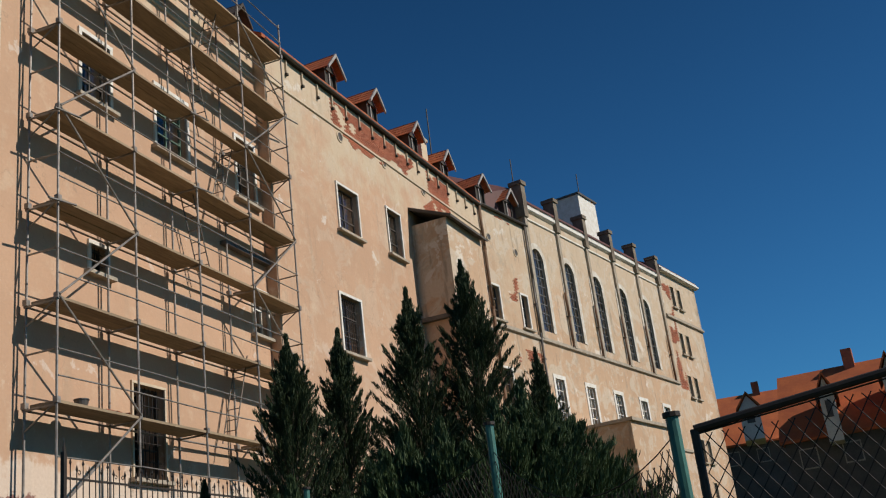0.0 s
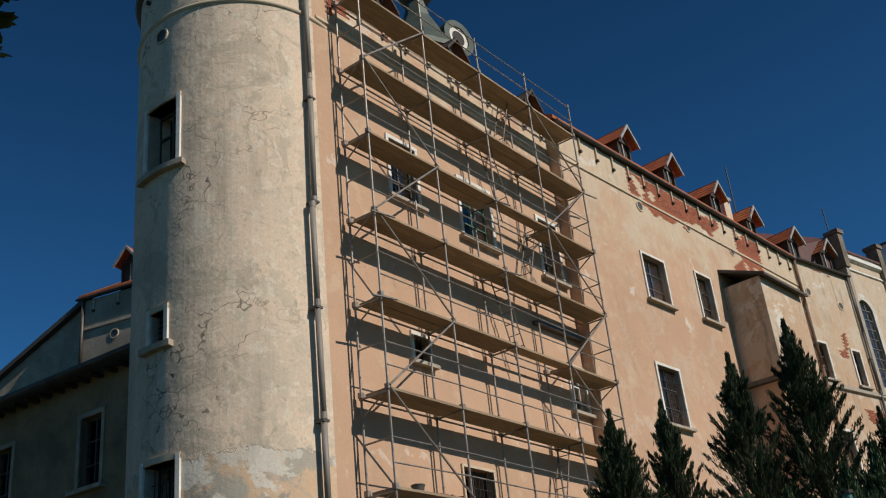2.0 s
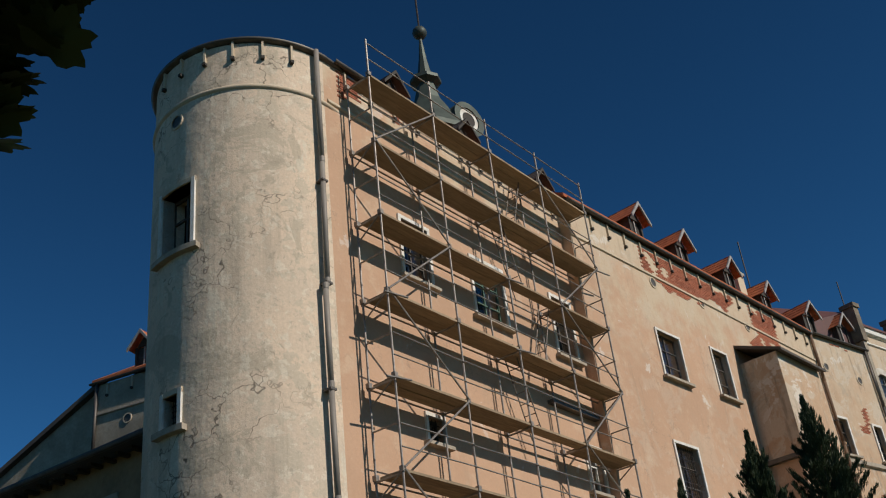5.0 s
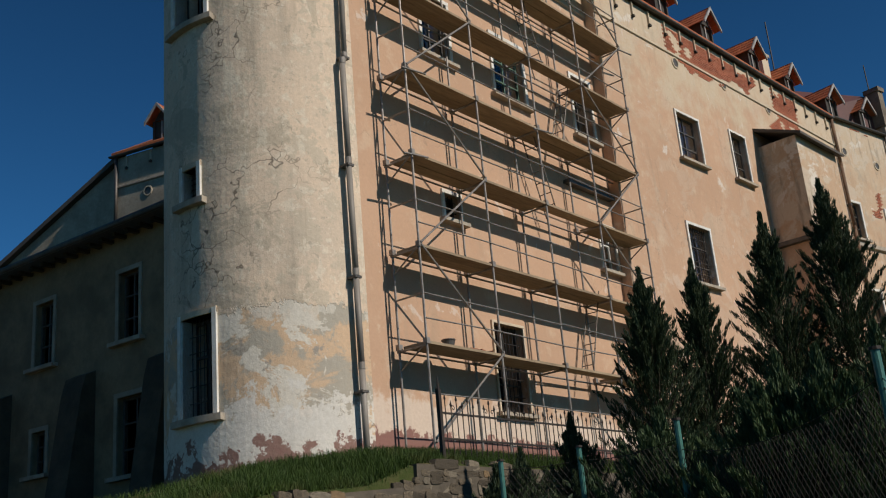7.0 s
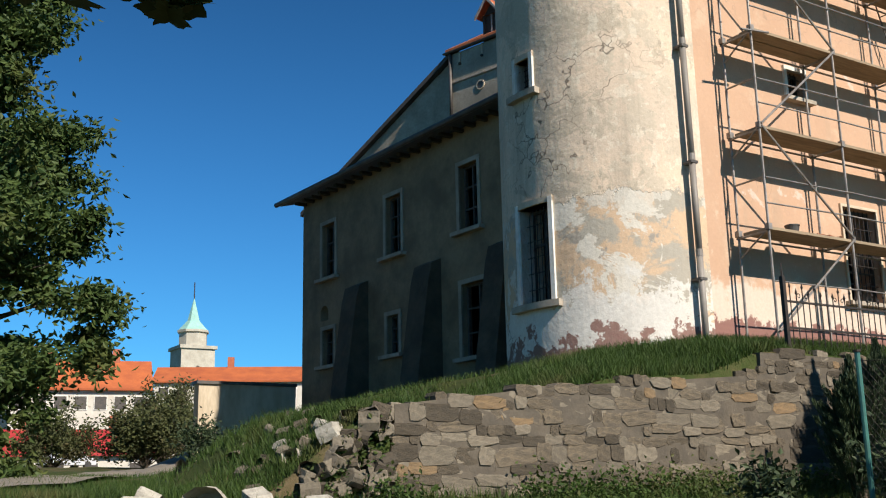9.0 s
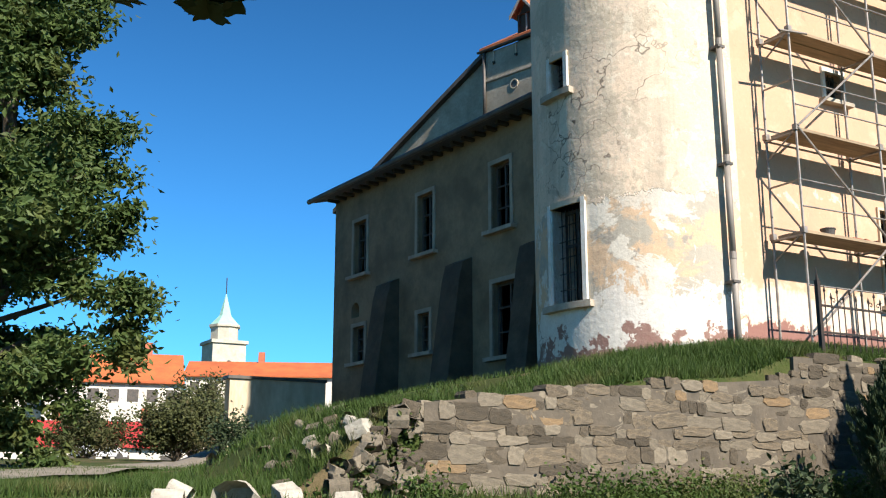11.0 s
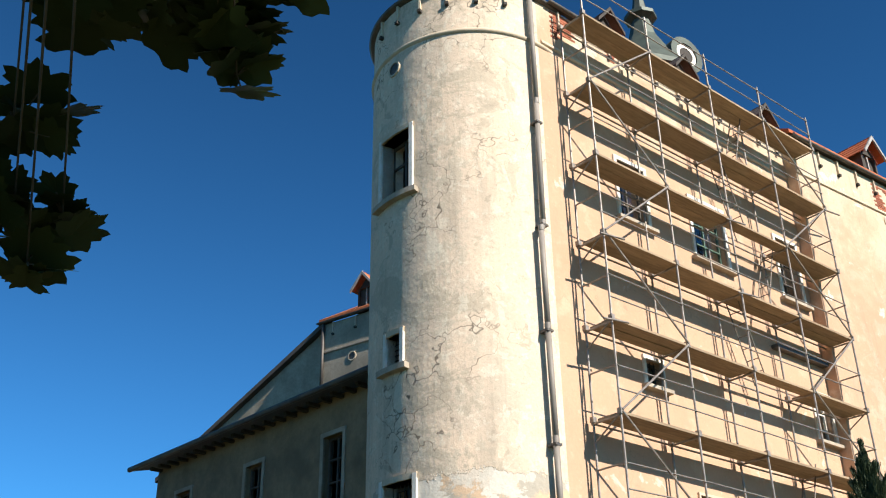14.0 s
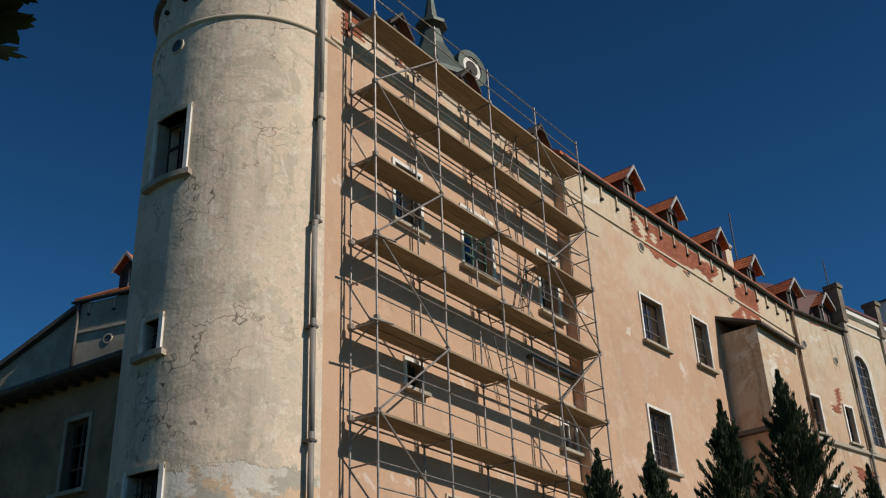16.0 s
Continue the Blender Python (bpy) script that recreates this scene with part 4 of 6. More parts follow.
sh = ring(0.62, 0.95, -0.12, 0.55)
drum = new("clock_drum", mesh_of("clock_drum", *sh, M_COPPER))
drum.parent, drum.matrix_basis = t, mc
sh = shape()
prism(sh, [(0.62 * math.cos(TAU * i / 24), 0.62 * math.sin(TAU * i / 24)) for i in range(24)], -0.04, 0.0)
dial = part("dial", sh, M_DARKWOOD, drum, "dark clock face")
sh = ring(0.40, 0.60, -0.06, -0.04)
part("hour_ring", sh, M_WHITE, drum, "white hour ring")
part("dormer_body", box(shape(), 0.0, 1.4, -1.2, 1.0, 17.0, 20.5), M_COPPER, t)

# ---- chimneys, rods, tall white block ----
c = thing("chimney", M2 @ Matrix.Translation((14.1, 1.2, 0)), "small pale plastered chimney", "chimney")
part("shaft", box(shape(), -0.3, 0.3, -0.3, 0.3, 15.5, 17.3), M_TRIM, c)
part("cap", box(shape(), -0.36, 0.36, -0.36, 0.36, 17.3, 17.42), M_SILL, c)
c = thing("chimney", M3 @ Matrix.Translation((18.6, 3.0, 0)), "broad white-rendered chimney block on the chapel roof", "chimney")
part("shaft", box(shape(), -1.25, 1.25, -0.7, 0.9, 17, 21.3), M_WHITE, c)
part("cap", box(shape(), -1.35, 1.35, -0.8, 1.0, 21.3, 21.42), M_GUTTER, c)
for m, s, d, z0, z1 in ((M2, 16.3, 1.5, 16, 20.0), (M3, 6.4, 1.2, 16, 19.8), (M3, 19.3, 3, 21.3, 23.5)):
    solid("lightning_rod", tube(shape(), (s, d, z0), (s + 0.05, d, z1), 0.03, 6), M_IRON, m, "thin iron lightning rod on the roof", "rod")

# ---- the wing behind the tower ----
W4_OPEN = [(1.1, 1.78, 2.84, 4.3), (4.26, 4.94, 2.84, 4.32), (7.28, 7.95, 2.84, 4.33), (1.14, 1.74, 0.52, 1.46), (4.28, 4.8, 0.46, 1.4), (7.28, 8.2, 0.07, 1.66)]
W4_NICHE = [(1.0, 1.42, 1.72, 2.12, True)]
solid("wall_wing", wall(shape(), 0, L4 + 0.3, -1.5, 5.2, 0.26, W4_OPEN + W4_NICHE), M_WING, M4, "grey weathered wall of the low wing in shade", "wall", "structure")
solid("wall_wing_end", box(shape(), 0, 0.6, 0.26, 9, -1.5, 5.2), M_WING, M4, "end wall of the low wing", "wall", "structure")
# added near-black shell, so the wing windows look dark
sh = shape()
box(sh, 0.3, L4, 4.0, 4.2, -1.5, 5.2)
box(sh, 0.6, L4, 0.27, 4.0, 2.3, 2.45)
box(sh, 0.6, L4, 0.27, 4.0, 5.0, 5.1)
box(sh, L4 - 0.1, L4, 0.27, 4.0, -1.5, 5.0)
solid("room_backs_wing", sh, M_INSIDE, M4, "added near-black shell inside the low wing", "wall", "structure")
for o in W4_OPEN:
    window(M4, *o, "narrow dark window in the shaded wing wall", 0.1, 0.03, 0.13, (2, 3), M_SASH, M_WINGTRIM, pane=False)
r = thing("wing_roof", M4, "dark low-pitched wing roof with deep eaves", "roof", kind="structure")
sh = shape()
sh[0].extend([(-0.55, -0.5, 5.16), (L4 + 0.4, -0.5, 5.16), (L4 + 0.4, 5.0, 6.6), (-0.55, 5.0, 6.6), (-0.55, -0.5, 5.28), (L4 + 0.4, -0.5, 5.28), (L4 + 0.4, 5.0, 6.75), (-0.55, 5.0, 6.75)])
sh[1].extend([(0, 3, 2, 1), (4, 5, 6, 7), (0, 1, 5, 4), (0, 4, 7, 3), (1, 2, 6, 5), (2, 3, 7, 6)])
part("slope", sh, M_LEADROOF, r)
part("gutter", tube(shape(), (-0.6, -0.55, 5.2), (L4 + 0.3, -0.55, 5.2), 0.07, 8), M_GUTTER, r)
for i in range(22):
    part("rafter_end", box(shape(), 0.1 + 0.43 * i, 0.2 + 0.43 * i, -0.32, 0.0, 5.08, 5.155), M_DARKWOOD, r)


def buttress(s0, s1, top, reach):
    sh = shape()
    v, f = sh
    v.extend([(s0, 0, -1.2), (s1, 0, -1.2), (s1, -reach, -1.2), (s0, -reach, -1.2), (s0, 0, top), (s1, 0, top), (s1, -0.25, top - 0.12), (s0, -0.25, top - 0.12), (s0, -0.35, top - 0.5), (s1, -0.35, top - 0.5)])
    f.extend([(4, 5, 6, 7), (7, 6, 9, 8), (8, 9, 2, 3), (0, 4, 7, 8, 3), (1, 2, 9, 6, 5), (0, 3, 2, 1)])
    return solid("buttress", sh, M_BUTTRESS, M4, "sloping masonry buttress against the shaded wing", "buttress", "structure", group="wing buttresses")


buttress(2.72, 3.42, 2.42, 0.78)
buttress(5.82, 6.52, 2.4, 0.8)
buttress(8.55, 9.2, 2.35, 0.8)

# ---- rear wing of the castle, seen over the low roof ----
M5 = along(6.75, 20.1, 7.6, 17.0)
rw = shape()
wall(rw, 0, 5.5, 4, 14.9, 0.6)
solid("wall_rear", rw, M_REAR, M5, "pale grey rear castle wall under a dormered roof", "wall", "structure")
sh = shape()
prism(sh, [(-9.5, 9.0), (-0.05, 9.0), (-0.05, 14.95), (-9.5, 10.0)], 0.35, 0.9)
solid("wall_rear_gable", sh, M_REAR, M5, "sloping-topped grey gable wall behind the wing", "wall", "structure")
sh = shape()
prism(sh, [(-9.8, 9.85), (0.0, 15.0), (0.0, 15.22), (-9.8, 10.05)], 0.1, 3.0)
solid("roof", sh, M_LEADROOF, M5, "dark sloping verge of the rear roof", "roof", "structure")
strip(M5, 0, 5.5, 13.6, 0.14, 0.07, "trim", "thin string course on the rear wall", M_SILL)
eaves_gutter(M5, -0.3, 5.5, 14.98)
roof(M5, -0.2, 5.5, 15.0, 4, 2.6, M_TILE, "orange tiled roof of the rear wing")
copy_thing(d0, M5 @ Matrix.Translation((1.9, 0.35, 15.5)))
for i in range(4):
    copy_thing(first, M5 @ Matrix.Translation((0.5 + 1.2 * i, 0, 14.38)))
copy_thing(v0, M5 @ Matrix.Translation((1.55, 0, 13.15)))
drainpipe("drainpipe", M5, [(0.0, -0.08, 14.9), (0.0, -0.08, 12), (0, -0.08, 9)], 0.07, "dark drainpipe at the corner of the rear wall", M_GUTTER)

# ---- scaffold ----
BAY, LIFT, YO, YI = 2.425, 2.0, -1.1, -0.37
# the scaffold stands 0.9 m out from the wall, on lifts of 2.03 m
SCM = Matrix.Translation((-15.17, -13.9, -2.54)) @ Matrix.Scale(1.0147, 4) @ Matrix.Translation((15.17, 13.9, 2.54))
sc = thing("scaffold", SCM, "seven-deck steel tube scaffold with timber boards", "scaffold")
R = 0.026
jit = random.Random(4)


def sc_tube(name, a, b, r=R, sub=None):
    return part(name, tube(shape(), a, b, r, 7), M_STEEL, sub or sc, smooth=False)


for i in range(5):
    x = BAY * i
    for y, top in ((YO, 15.15), (YI, 14.1)):
        z0 = ground_z(x, y) - 0.02
        for k in range(8):
            a, b = (z0 if k == 0 else LIFT * k), min(LIFT * (k + 1), top)
            if b > a:
                sc_tube("standard", (x, y, a), (x, y, b))
            if 0 < k < 8:
                part("coupler", box(shape(), x - 0.05, x + 0.05, y - 0.05, y + 0.05, LIFT * k - 0.03, LIFT * k + 0.09), M_STEEL, sc)
        part("base_plate", box(shape(), x - 0.09, x + 0.09, y - 0.09, y + 0.09, z0 - 0.06, z0 + 0.012), M_STEEL, sc)
    for k in range(1, 8):
        sc_tube("transom", (x, YO, LIFT * k - 0.05), (x, YI + 0.05, LIFT * k - 0.05), 0.024)
        if k < 7 and i in (0, 4):
            sc_tube("end_rail", (x, YO, LIFT * k + 1.0), (x, YI, LIFT * k + 1.0), 0.02)
            sc_tube("end_brace", (x, YO, LIFT * k), (x, YI, LIFT * k - 0.45), 0.018)
for i in range(4):
    x0, x1 = BAY * i, BAY * (i + 1)
    for k in range(0, 8):
        for h in ((1.0,) if k == 0 else (0.5, 1.0)):
            sag = jit.uniform(-0.02, 0.02)
            sc_tube("guard_rail", (x0, YO - 0.03, LIFT * k + h + sag), (x1, YO - 0.03, LIFT * k + h - sag), 0.016)
        if k:
            sc_tube("ledger", (x0, YI, LIFT * k - 0.05), (x1, YI, LIFT * k - 0.05), 0.022)
    if i in (0, 3):
        odd = 1 if i == 0 else 0
        for k in range(0, 7):
            up = (k % 2 == 0) == bool(odd)
            a, b = ((x0, LIFT * k), (x1, LIFT * (k + 1))) if up else ((x1, LIFT * k), (x0, LIFT * (k + 1)))
            sc_tube("brace", (a[0], YO - 0.05, a[1] + 0.05), (b[0], YO - 0.05, b[1] + 0.02), 0.024)
for i in range(4):
    x0, x1 = BAY * i + 0.02, BAY * (i + 1) - 0.02
    for k in range(1, 8):
        for q in range(2):
            y0 = YO - 0.02 + 0.33 * q
            dz = jit.uniform(-0.008, 0.008)
            if i == 2 and q == 1 and k in (1, 3, 5):
                continue                                   # ladder hatch
            part("deck_board", box(shape(), x0, x1, y0, y0 + 0.32, LIFT * k + dz - 0.02, LIFT * k + dz + 0.035), M_PLANK, sc)
for x, k in ((-0.15, 3), (9.75, 6), (4.8, 5), (4.8, 4), (0.0, 4)):
    sc_tube("bracket_tube", (x - 0.2, YO - 0.08, LIFT * k - 0.1), (x + 0.55, YO - 0.1, LIFT * k - 0.02), 0.024)


def ladder(x, y, z, lean, h=2.35):
    o = thing("ladder", SCM @ Matrix.Translation((x, y, z)), "narrow steel ladder leaning between scaffold decks", "ladder", "scaffold ladders")
    for e in (-0.17, 0.17):
        part("stile", tube(shape(), (0, e, 0), (lean, e, h), 0.018, 6), M_DARKSTEEL, o)
    for i in range(1, 8):
        q = i / 8
        part("rung", tube(shape(), (lean * q, -0.17, h * q), (lean * q, 0.17, h * q), 0.012, 6), M_DARKSTEEL, o)
    return o


l0 = ladder(6.55, -0.6, 2.04, 0.78, 2.25)
for x, k, turn in ((5.85, 3, 180), (6.45, 4, 0), (6.1, 5, 180), (6.0, 6, 0)):
    copy_thing(l0, SCM @ Matrix.Translation((x, -0.6, LIFT * k + 0.04)) @ Matrix.Rotation(radians(turn), 4, "Z"))
bucket = thing("bucket", SCM @ Matrix.Translation((1.1, -0.75, 2.035)), "dark rubber mortar bucket on the scaffold deck", "bucket")
part("body", lathe(shape(), [(0.005, 0.0), (0.10, 0.0), (0.14, 0.2), (0.15, 0.2), (0.15, 0.22), (0.13, 0.2), (0.095, 0.03), (0.005, 0.03)], 16), M_GUTTER, bucket)
for i in range(3):
    solid("brick", box(shape(), -0.125, 0.125, -0.06, 0.06, 0, 0.065), M_BRICK, SCM @ Matrix.Translation((1.7 + 0.3 * i, -0.9, 2.04)) @ Matrix.Rotation(0.3 * i, 4, "Z"), "loose red brick lying on the scaffold deck", "brick", group="loose bricks")
# a narrow dark bar standing out high on the wall
solid("ledge", box(shape(), 8.0, 10.35, -0.2, 0.01, 7.56, 7.66), M_GUTTER, M1, "thin dark bar standing out from the wall", "ledge", "structure")

# ---- retaining wall ----
rt = thing("retaining_wall", Matrix.Translation((0, WALL_Y, 0)), "rough rubble-stone retaining wall with sunken mortar joints", "wall", kind="structure")
sh = shape()
xs = [-9.0 + 0.4 * i for i in range(17)] + [-2.51, -2.49] + [-2 + 1.0 * i for i in range(15)]
v, f = sh
for x in xs:
    v.extend([(x, 0.008, -3.2), (x, 0.008, wall_top(x) - 0.05), (x, 0.5, wall_top(x) - 0.05), (x, 0.5, -3.2)])
for i in range(len(xs) - 1):
    k = 4 * i
    f.extend((k + q, k + 4 + q, k + 4 + (q + 1) % 4, k + (q + 1) % 4) for q in range(4))
f.extend([(0, 1, 2, 3), tuple(4 * (len(xs) - 1) + q for q in (3, 2, 1, 0))])
part("mortar_bed", sh, M_MORTAR, rt, "recessed grey-brown lime mortar")
rs = random.Random(7)


def stone_mesh(mat):
    """One rough block about a unit across: uneven corners and a chamfered face."""
    v, f = shape()
    n = 11
    ring = []
    for i in range(n):
        a = TAU * (i + rs.uniform(-0.18, 0.18)) / n
        c, s = math.cos(a), math.sin(a)
        k = 0.5 / max(abs(c), abs(s)) ** 0.9 * rs.uniform(0.90, 1.08)
        ring.append((max(-0.52, min(0.52, c * k)), max(-0.52, min(0.52, s * k))))
    for scale, d in ((1.0, 0.5), (1.0, -0.40), (0.975, -0.46), (0.93, -0.49)):
        v.extend((x * scale + rs.uniform(-0.015, 0.015), d + rs.uniform(-0.025, 0.025) * (d < 0), z * scale + rs.uniform(-0.015, 0.015)) for x, z in ring)
    for k in range(3):
        f.extend((k * n + i, k * n + (i + 1) % n, (k + 1) * n + (i + 1) % n, (k + 1) * n + i) for i in range(n))
    f.append(tuple(3 * n + i for i in range(n)))
    return mesh_of("stone", v, f, mat)


STONES = [stone_mesh(M_STONE) for _ in range(16)] + [stone_mesh(M_STONE_L) for _ in range(7)] + [stone_mesh(M_STONE_O)]
BOULDERS = [stone_mesh(M_PALESTONE) for _ in range(3)]
z, count = -3.0, 0
while z < -0.6:
    h = rs.uniform(0.10, 0.25)
    x = -9.04 + rs.uniform(-0.04, 0.05)
    while x < 2.6:
        w = rs.choice((0.18, 0.26, 0.36, 0.48, 0.62)) * rs.uniform(0.85, 1.15) * (0.75 + h)
        t = wall_top(x + w / 2)
        zc = z + rs.uniform(-0.035, 0.035)
        if zc + h * 0.75 < t + 0.03 and count < 620:
            hh = min(h, t - zc + 0.05) if zc + 2 * h > t else h
            st = new("stone", rs.choice(STONES))
            st.parent = rt
            st.matrix_basis = Matrix.Translation((x + w / 2, 0.13 + rs.uniform(-0.014, 0.014), zc + hh / 2)) @ Matrix.Rotation(rs.uniform(-0.09, 0.09), 4, "Y") @ Matrix.Diagonal((w * 1.03, rs.uniform(0.25, 0.29), hh * rs.uniform(0.94, 1.10), 1))
            count += 1
        x += w * 0.985
    z += h * 0.97
# small stones wedged into the joints
v, f = [], []
for i in range(260):
    x = rs.uniform(-9.0, 2.5)
    z = rs.uniform(-2.8, wall_top(x) - 0.08)
    w, h = rs.uniform(0.08, 0.26), rs.uniform(0.06, 0.15)
    m = Matrix.Translation((x, 0.088, z)) @ Matrix.Rotation(rs.uniform(-0.4, 0.4), 4, "Y") @ Matrix.Diagonal((w, 0.16, h, 1))
    me = rs.choice(STONES)
    k = len(v)
    v.extend(tuple(m @ q.co) for q in me.vertices)
    f.extend(tuple(k + q for q in p.vertices) for p in me.polygons)
tagged(part("wedge_stone", (v, f), M_STONE_L, rt, "small stones wedged between the blocks"), kind="stuff")
# fallen pale stones at the broken end
for i, (x, y, s) in enumerate(((-9.75, -2.6, 0.3), (-9.6, -2.1, 0.22), (-10.05, -2.2, 0.22), (-9.9, -1.5, 0.2), (-10.9, -3.2, 0.3), (-11.6, -3.6, 0.42), (-12.0, -3.0, 0.3), (-11.2, -2.6, 0.26), (-12.4, -4.0, 0.36), (-10.4, -3.7, 0.3), (-8.8, 3.5, 0.35), (-8.4, 1.5, 0.25))):
    b = new("boulder", rs.choice(BOULDERS))
    b.matrix_world = Matrix.Translation((x, y, ground_z(x, y) + s * 0.22)) @ Euler((rs.uniform(-0.5, 0.5), rs.uniform(-0.4, 0.4), rs.uniform(0, 6))).to_matrix().to_4x4() @ Matrix.Diagonal((s, s * 0.8, s * 0.7, 1))
    tagged(b, "pale broken block of stone lying on the bank", "stone", "fallen stones")

for i in range(44):
    x, y, s = -9.15 - abs(rs.gauss(0, 0.7)), -2.9 + abs(rs.gauss(0, 1.4)), rs.uniform(0.10, 0.24)
    b = new("boulder", rs.choice(STONES[12:23]))
    b.matrix_world = Matrix.Translation((x, y, ground_z(x, y) + s * 0.12)) @ Euler((rs.uniform(-0.6, 0.6), rs.uniform(-0.6, 0.6), rs.uniform(0, 6))).to_matrix().to_4x4() @ Matrix.Diagonal((s, s * 0.8, s * 0.7, 1))
    tagged(b, "small broken stone fallen from the wall end", "stone", "fallen stones")

# rubble left in the broken face beyond the end of the wall
for i in range(44):
    x = -9.12 - abs(rs.gauss(0, 0.45))
    foot, brow = ground_z(x, WALL_Y - 0.1), ground_z(x, WALL_Y + 0.12)
    k, s = rs.random(), rs.uniform(0.16, 0.32)
    b = new("boulder", rs.choice(STONES[12:23]))
    b.matrix_world = Matrix.Translation((x, WALL_Y - 0.02 + 0.08 * k, foot + (brow - foot) * k)) @ Euler((rs.uniform(-0.4, 0.4), rs.uniform(-0.4, 0.4), rs.uniform(0, 6))).to_matrix().to_4x4() @ Matrix.Diagonal((s, s * 0.8, s * 0.7, 1))
    tagged(b, "small broken stone fallen from the wall end", "stone", "fallen stones")

# ---- wrought-iron fence on the wall ----
def iron_fence():
    o = thing("iron_fence", Matrix.Translation((-1.46, -2.5, -0.45)), "black wrought-iron railing with spear tips and scrolls", "fence")
    part("end_post", box(shape(), -0.035, 0.035, -0.035, 0.035, -0.2, 1.15), M_IRON, o)
    part("finial", tube(shape(), (0, 0, 1.15), (0, 0, 1.38), 0.03, 6, 0.004), M_IRON, o)
    for z in (0.28, 0.72):
        part("rail", box(shape(), 0.03, 7.5, -0.012, 0.012, z, z + 0.035), M_IRON, o)
    for i in range(1, 48):
        x = 0.155 * i
        tall = 0.96 if i % 2 else 0.86
        b = part("bar", tube(shape(), (x, 0, 0.02), (x, 0, tall), 0.010, 5), M_IRON, o)
        part("spear_tip", tube(tube(shape(), (x, 0, tall), (x, 0, tall + 0.03), 0.008, 5, 0.024), (x, 0, tall + 0.03), (x, 0, tall + 0.11), 0.024, 5, 0.002), M_IRON, b)
        if i % 6 in (2, 4):
            sh = shape()
            e = 1 if i % 6 == 2 else -1
            pts = [Vector((x + e * (0.06 - 0.05 * math.cos(q * 0.7) * (1 - q * 0.07)), 0, 0.84 + 0.05 * math.sin(q * 0.7) * (1 - q * 0.07))) for q in range(10)]
            for a, c in zip(pts, pts[1:]):
                tube(sh, a, c, 0.008, 4)
            part("scroll", sh, M_IRON, o)
    return o


iron_fence()

# ---- green fence posts and wire netting ----
POSTS = [(-10.7, -13.41, -1.88), (-8.82, -12.02, -1.44), (-6.85, -9.66, -1.35), (-6.44, -8.37, -1.38), (-6.72, -7.62, -1.42)]
fence = thing("wire_fence", Matrix.Identity(4), "sagging chain-link fence on green steel posts", "fence")
for x, y, z in POSTS:
    p = part("post", tube(shape(), (x, y, ground_z(x, y) - 0.1), (x, y, z), 0.027, 10), M_GREENPOST, fence, "green-painted steel tube post")
    part("cap", tube(shape(), (x, y, z), (x, y, z + 0.02), 0.038, 10), M_IRON, p)


def netting(sh, a, b, top_a, top_b, low, cell=0.062, sag=0.0, r=0.0026):
    """Diamond wire netting between two posts: two families of slanted wires, clipped to the panel."""
    a, b = Vector(a), Vector(b)
    length = (b - a).length

    def top(u):
        q = u / length
        return top_a + (top_b - top_a) * q - sag * 4 * q * (1 - q)

    def at(u, z):
        return a + (b - a) * (u / length) + Vector((0, 0, z))
    n = int((length + 2.2) / cell)
    for i in range(n):
        for e in (1, -1):
            u0 = i * cell - 1.1
            run = []
            for k in range(0, 45):
                u = u0 + e * k * 0.035 if e > 0 else length - u0 - k * 0.035
                zz = low + k * 0.05
                if 0 <= u <= length and zz <= top(u):
                    run.append(at(u, zz))
            if len(run) > 1:
                for p, q in zip(run[::4], run[4::4] + [run[-1]]):
                    if (p - q).length > 1e-4:
                        tube(sh, p, q, r, 3)
    last = None
    for k in range(13):
        u = length * k / 12
        p = at(u, top(u))
        if last is not None:
            tube(sh, last, p, 0.0035, 4)
        last = p
    return sh


part("netting", netting(shape(), (-10.7, -13.41, 0), (-8.82, -12.02, 0), -1.95, -1.6, -3.0, sag=0.28), M_WIRE, fence, "sagging rusty diamond wire netting")
part("netting", netting(shape(), (-8.82, -12.02, 0), (-6.85, -9.66, 0), -1.6, -1.6, -2.9, sag=0.15), M_WIRE, fence)
part("netting", netting(shape(), (-6.85, -9.66, 0), (-6.44, -8.37, 0), -1.5, -1.5, -2.8, sag=0.05), M_WIRE, fence)
part("netting", netting(shape(), (-6.44, -8.37, 0), (-6.72, -7.62, 0), -1.5, -1.5, -2.8, sag=0.02), M_WIRE, fence)
gate = thing("wire_gate", Matrix.Identity(4), "dark steel gate frame filled with diamond wire netting", "gate")
ga, gb = (-10.95, -13.52), (-10.93, -15.3)
part("stile", tube(shape(), (*ga, -3.6), (*ga, -1.98), 0.017, 8), M_IRON, gate)
part("stile", tube(shape(), (*gb, -3.6), (*gb, -1.76), 0.017, 8), M_IRON, gate)
part("top_bar", tube(shape(), (*ga, -1.98), (*gb, -1.76), 0.017, 8), M_IRON, gate)
part("bottom_bar", tube(shape(), (*ga, -3.5), (*gb, -3.5), 0.024, 8), M_IRON, gate)
part("netting", netting(shape(), (*ga, 0), (*gb, 0), -2.0, -1.79, -3.4), M_WIRE, gate)


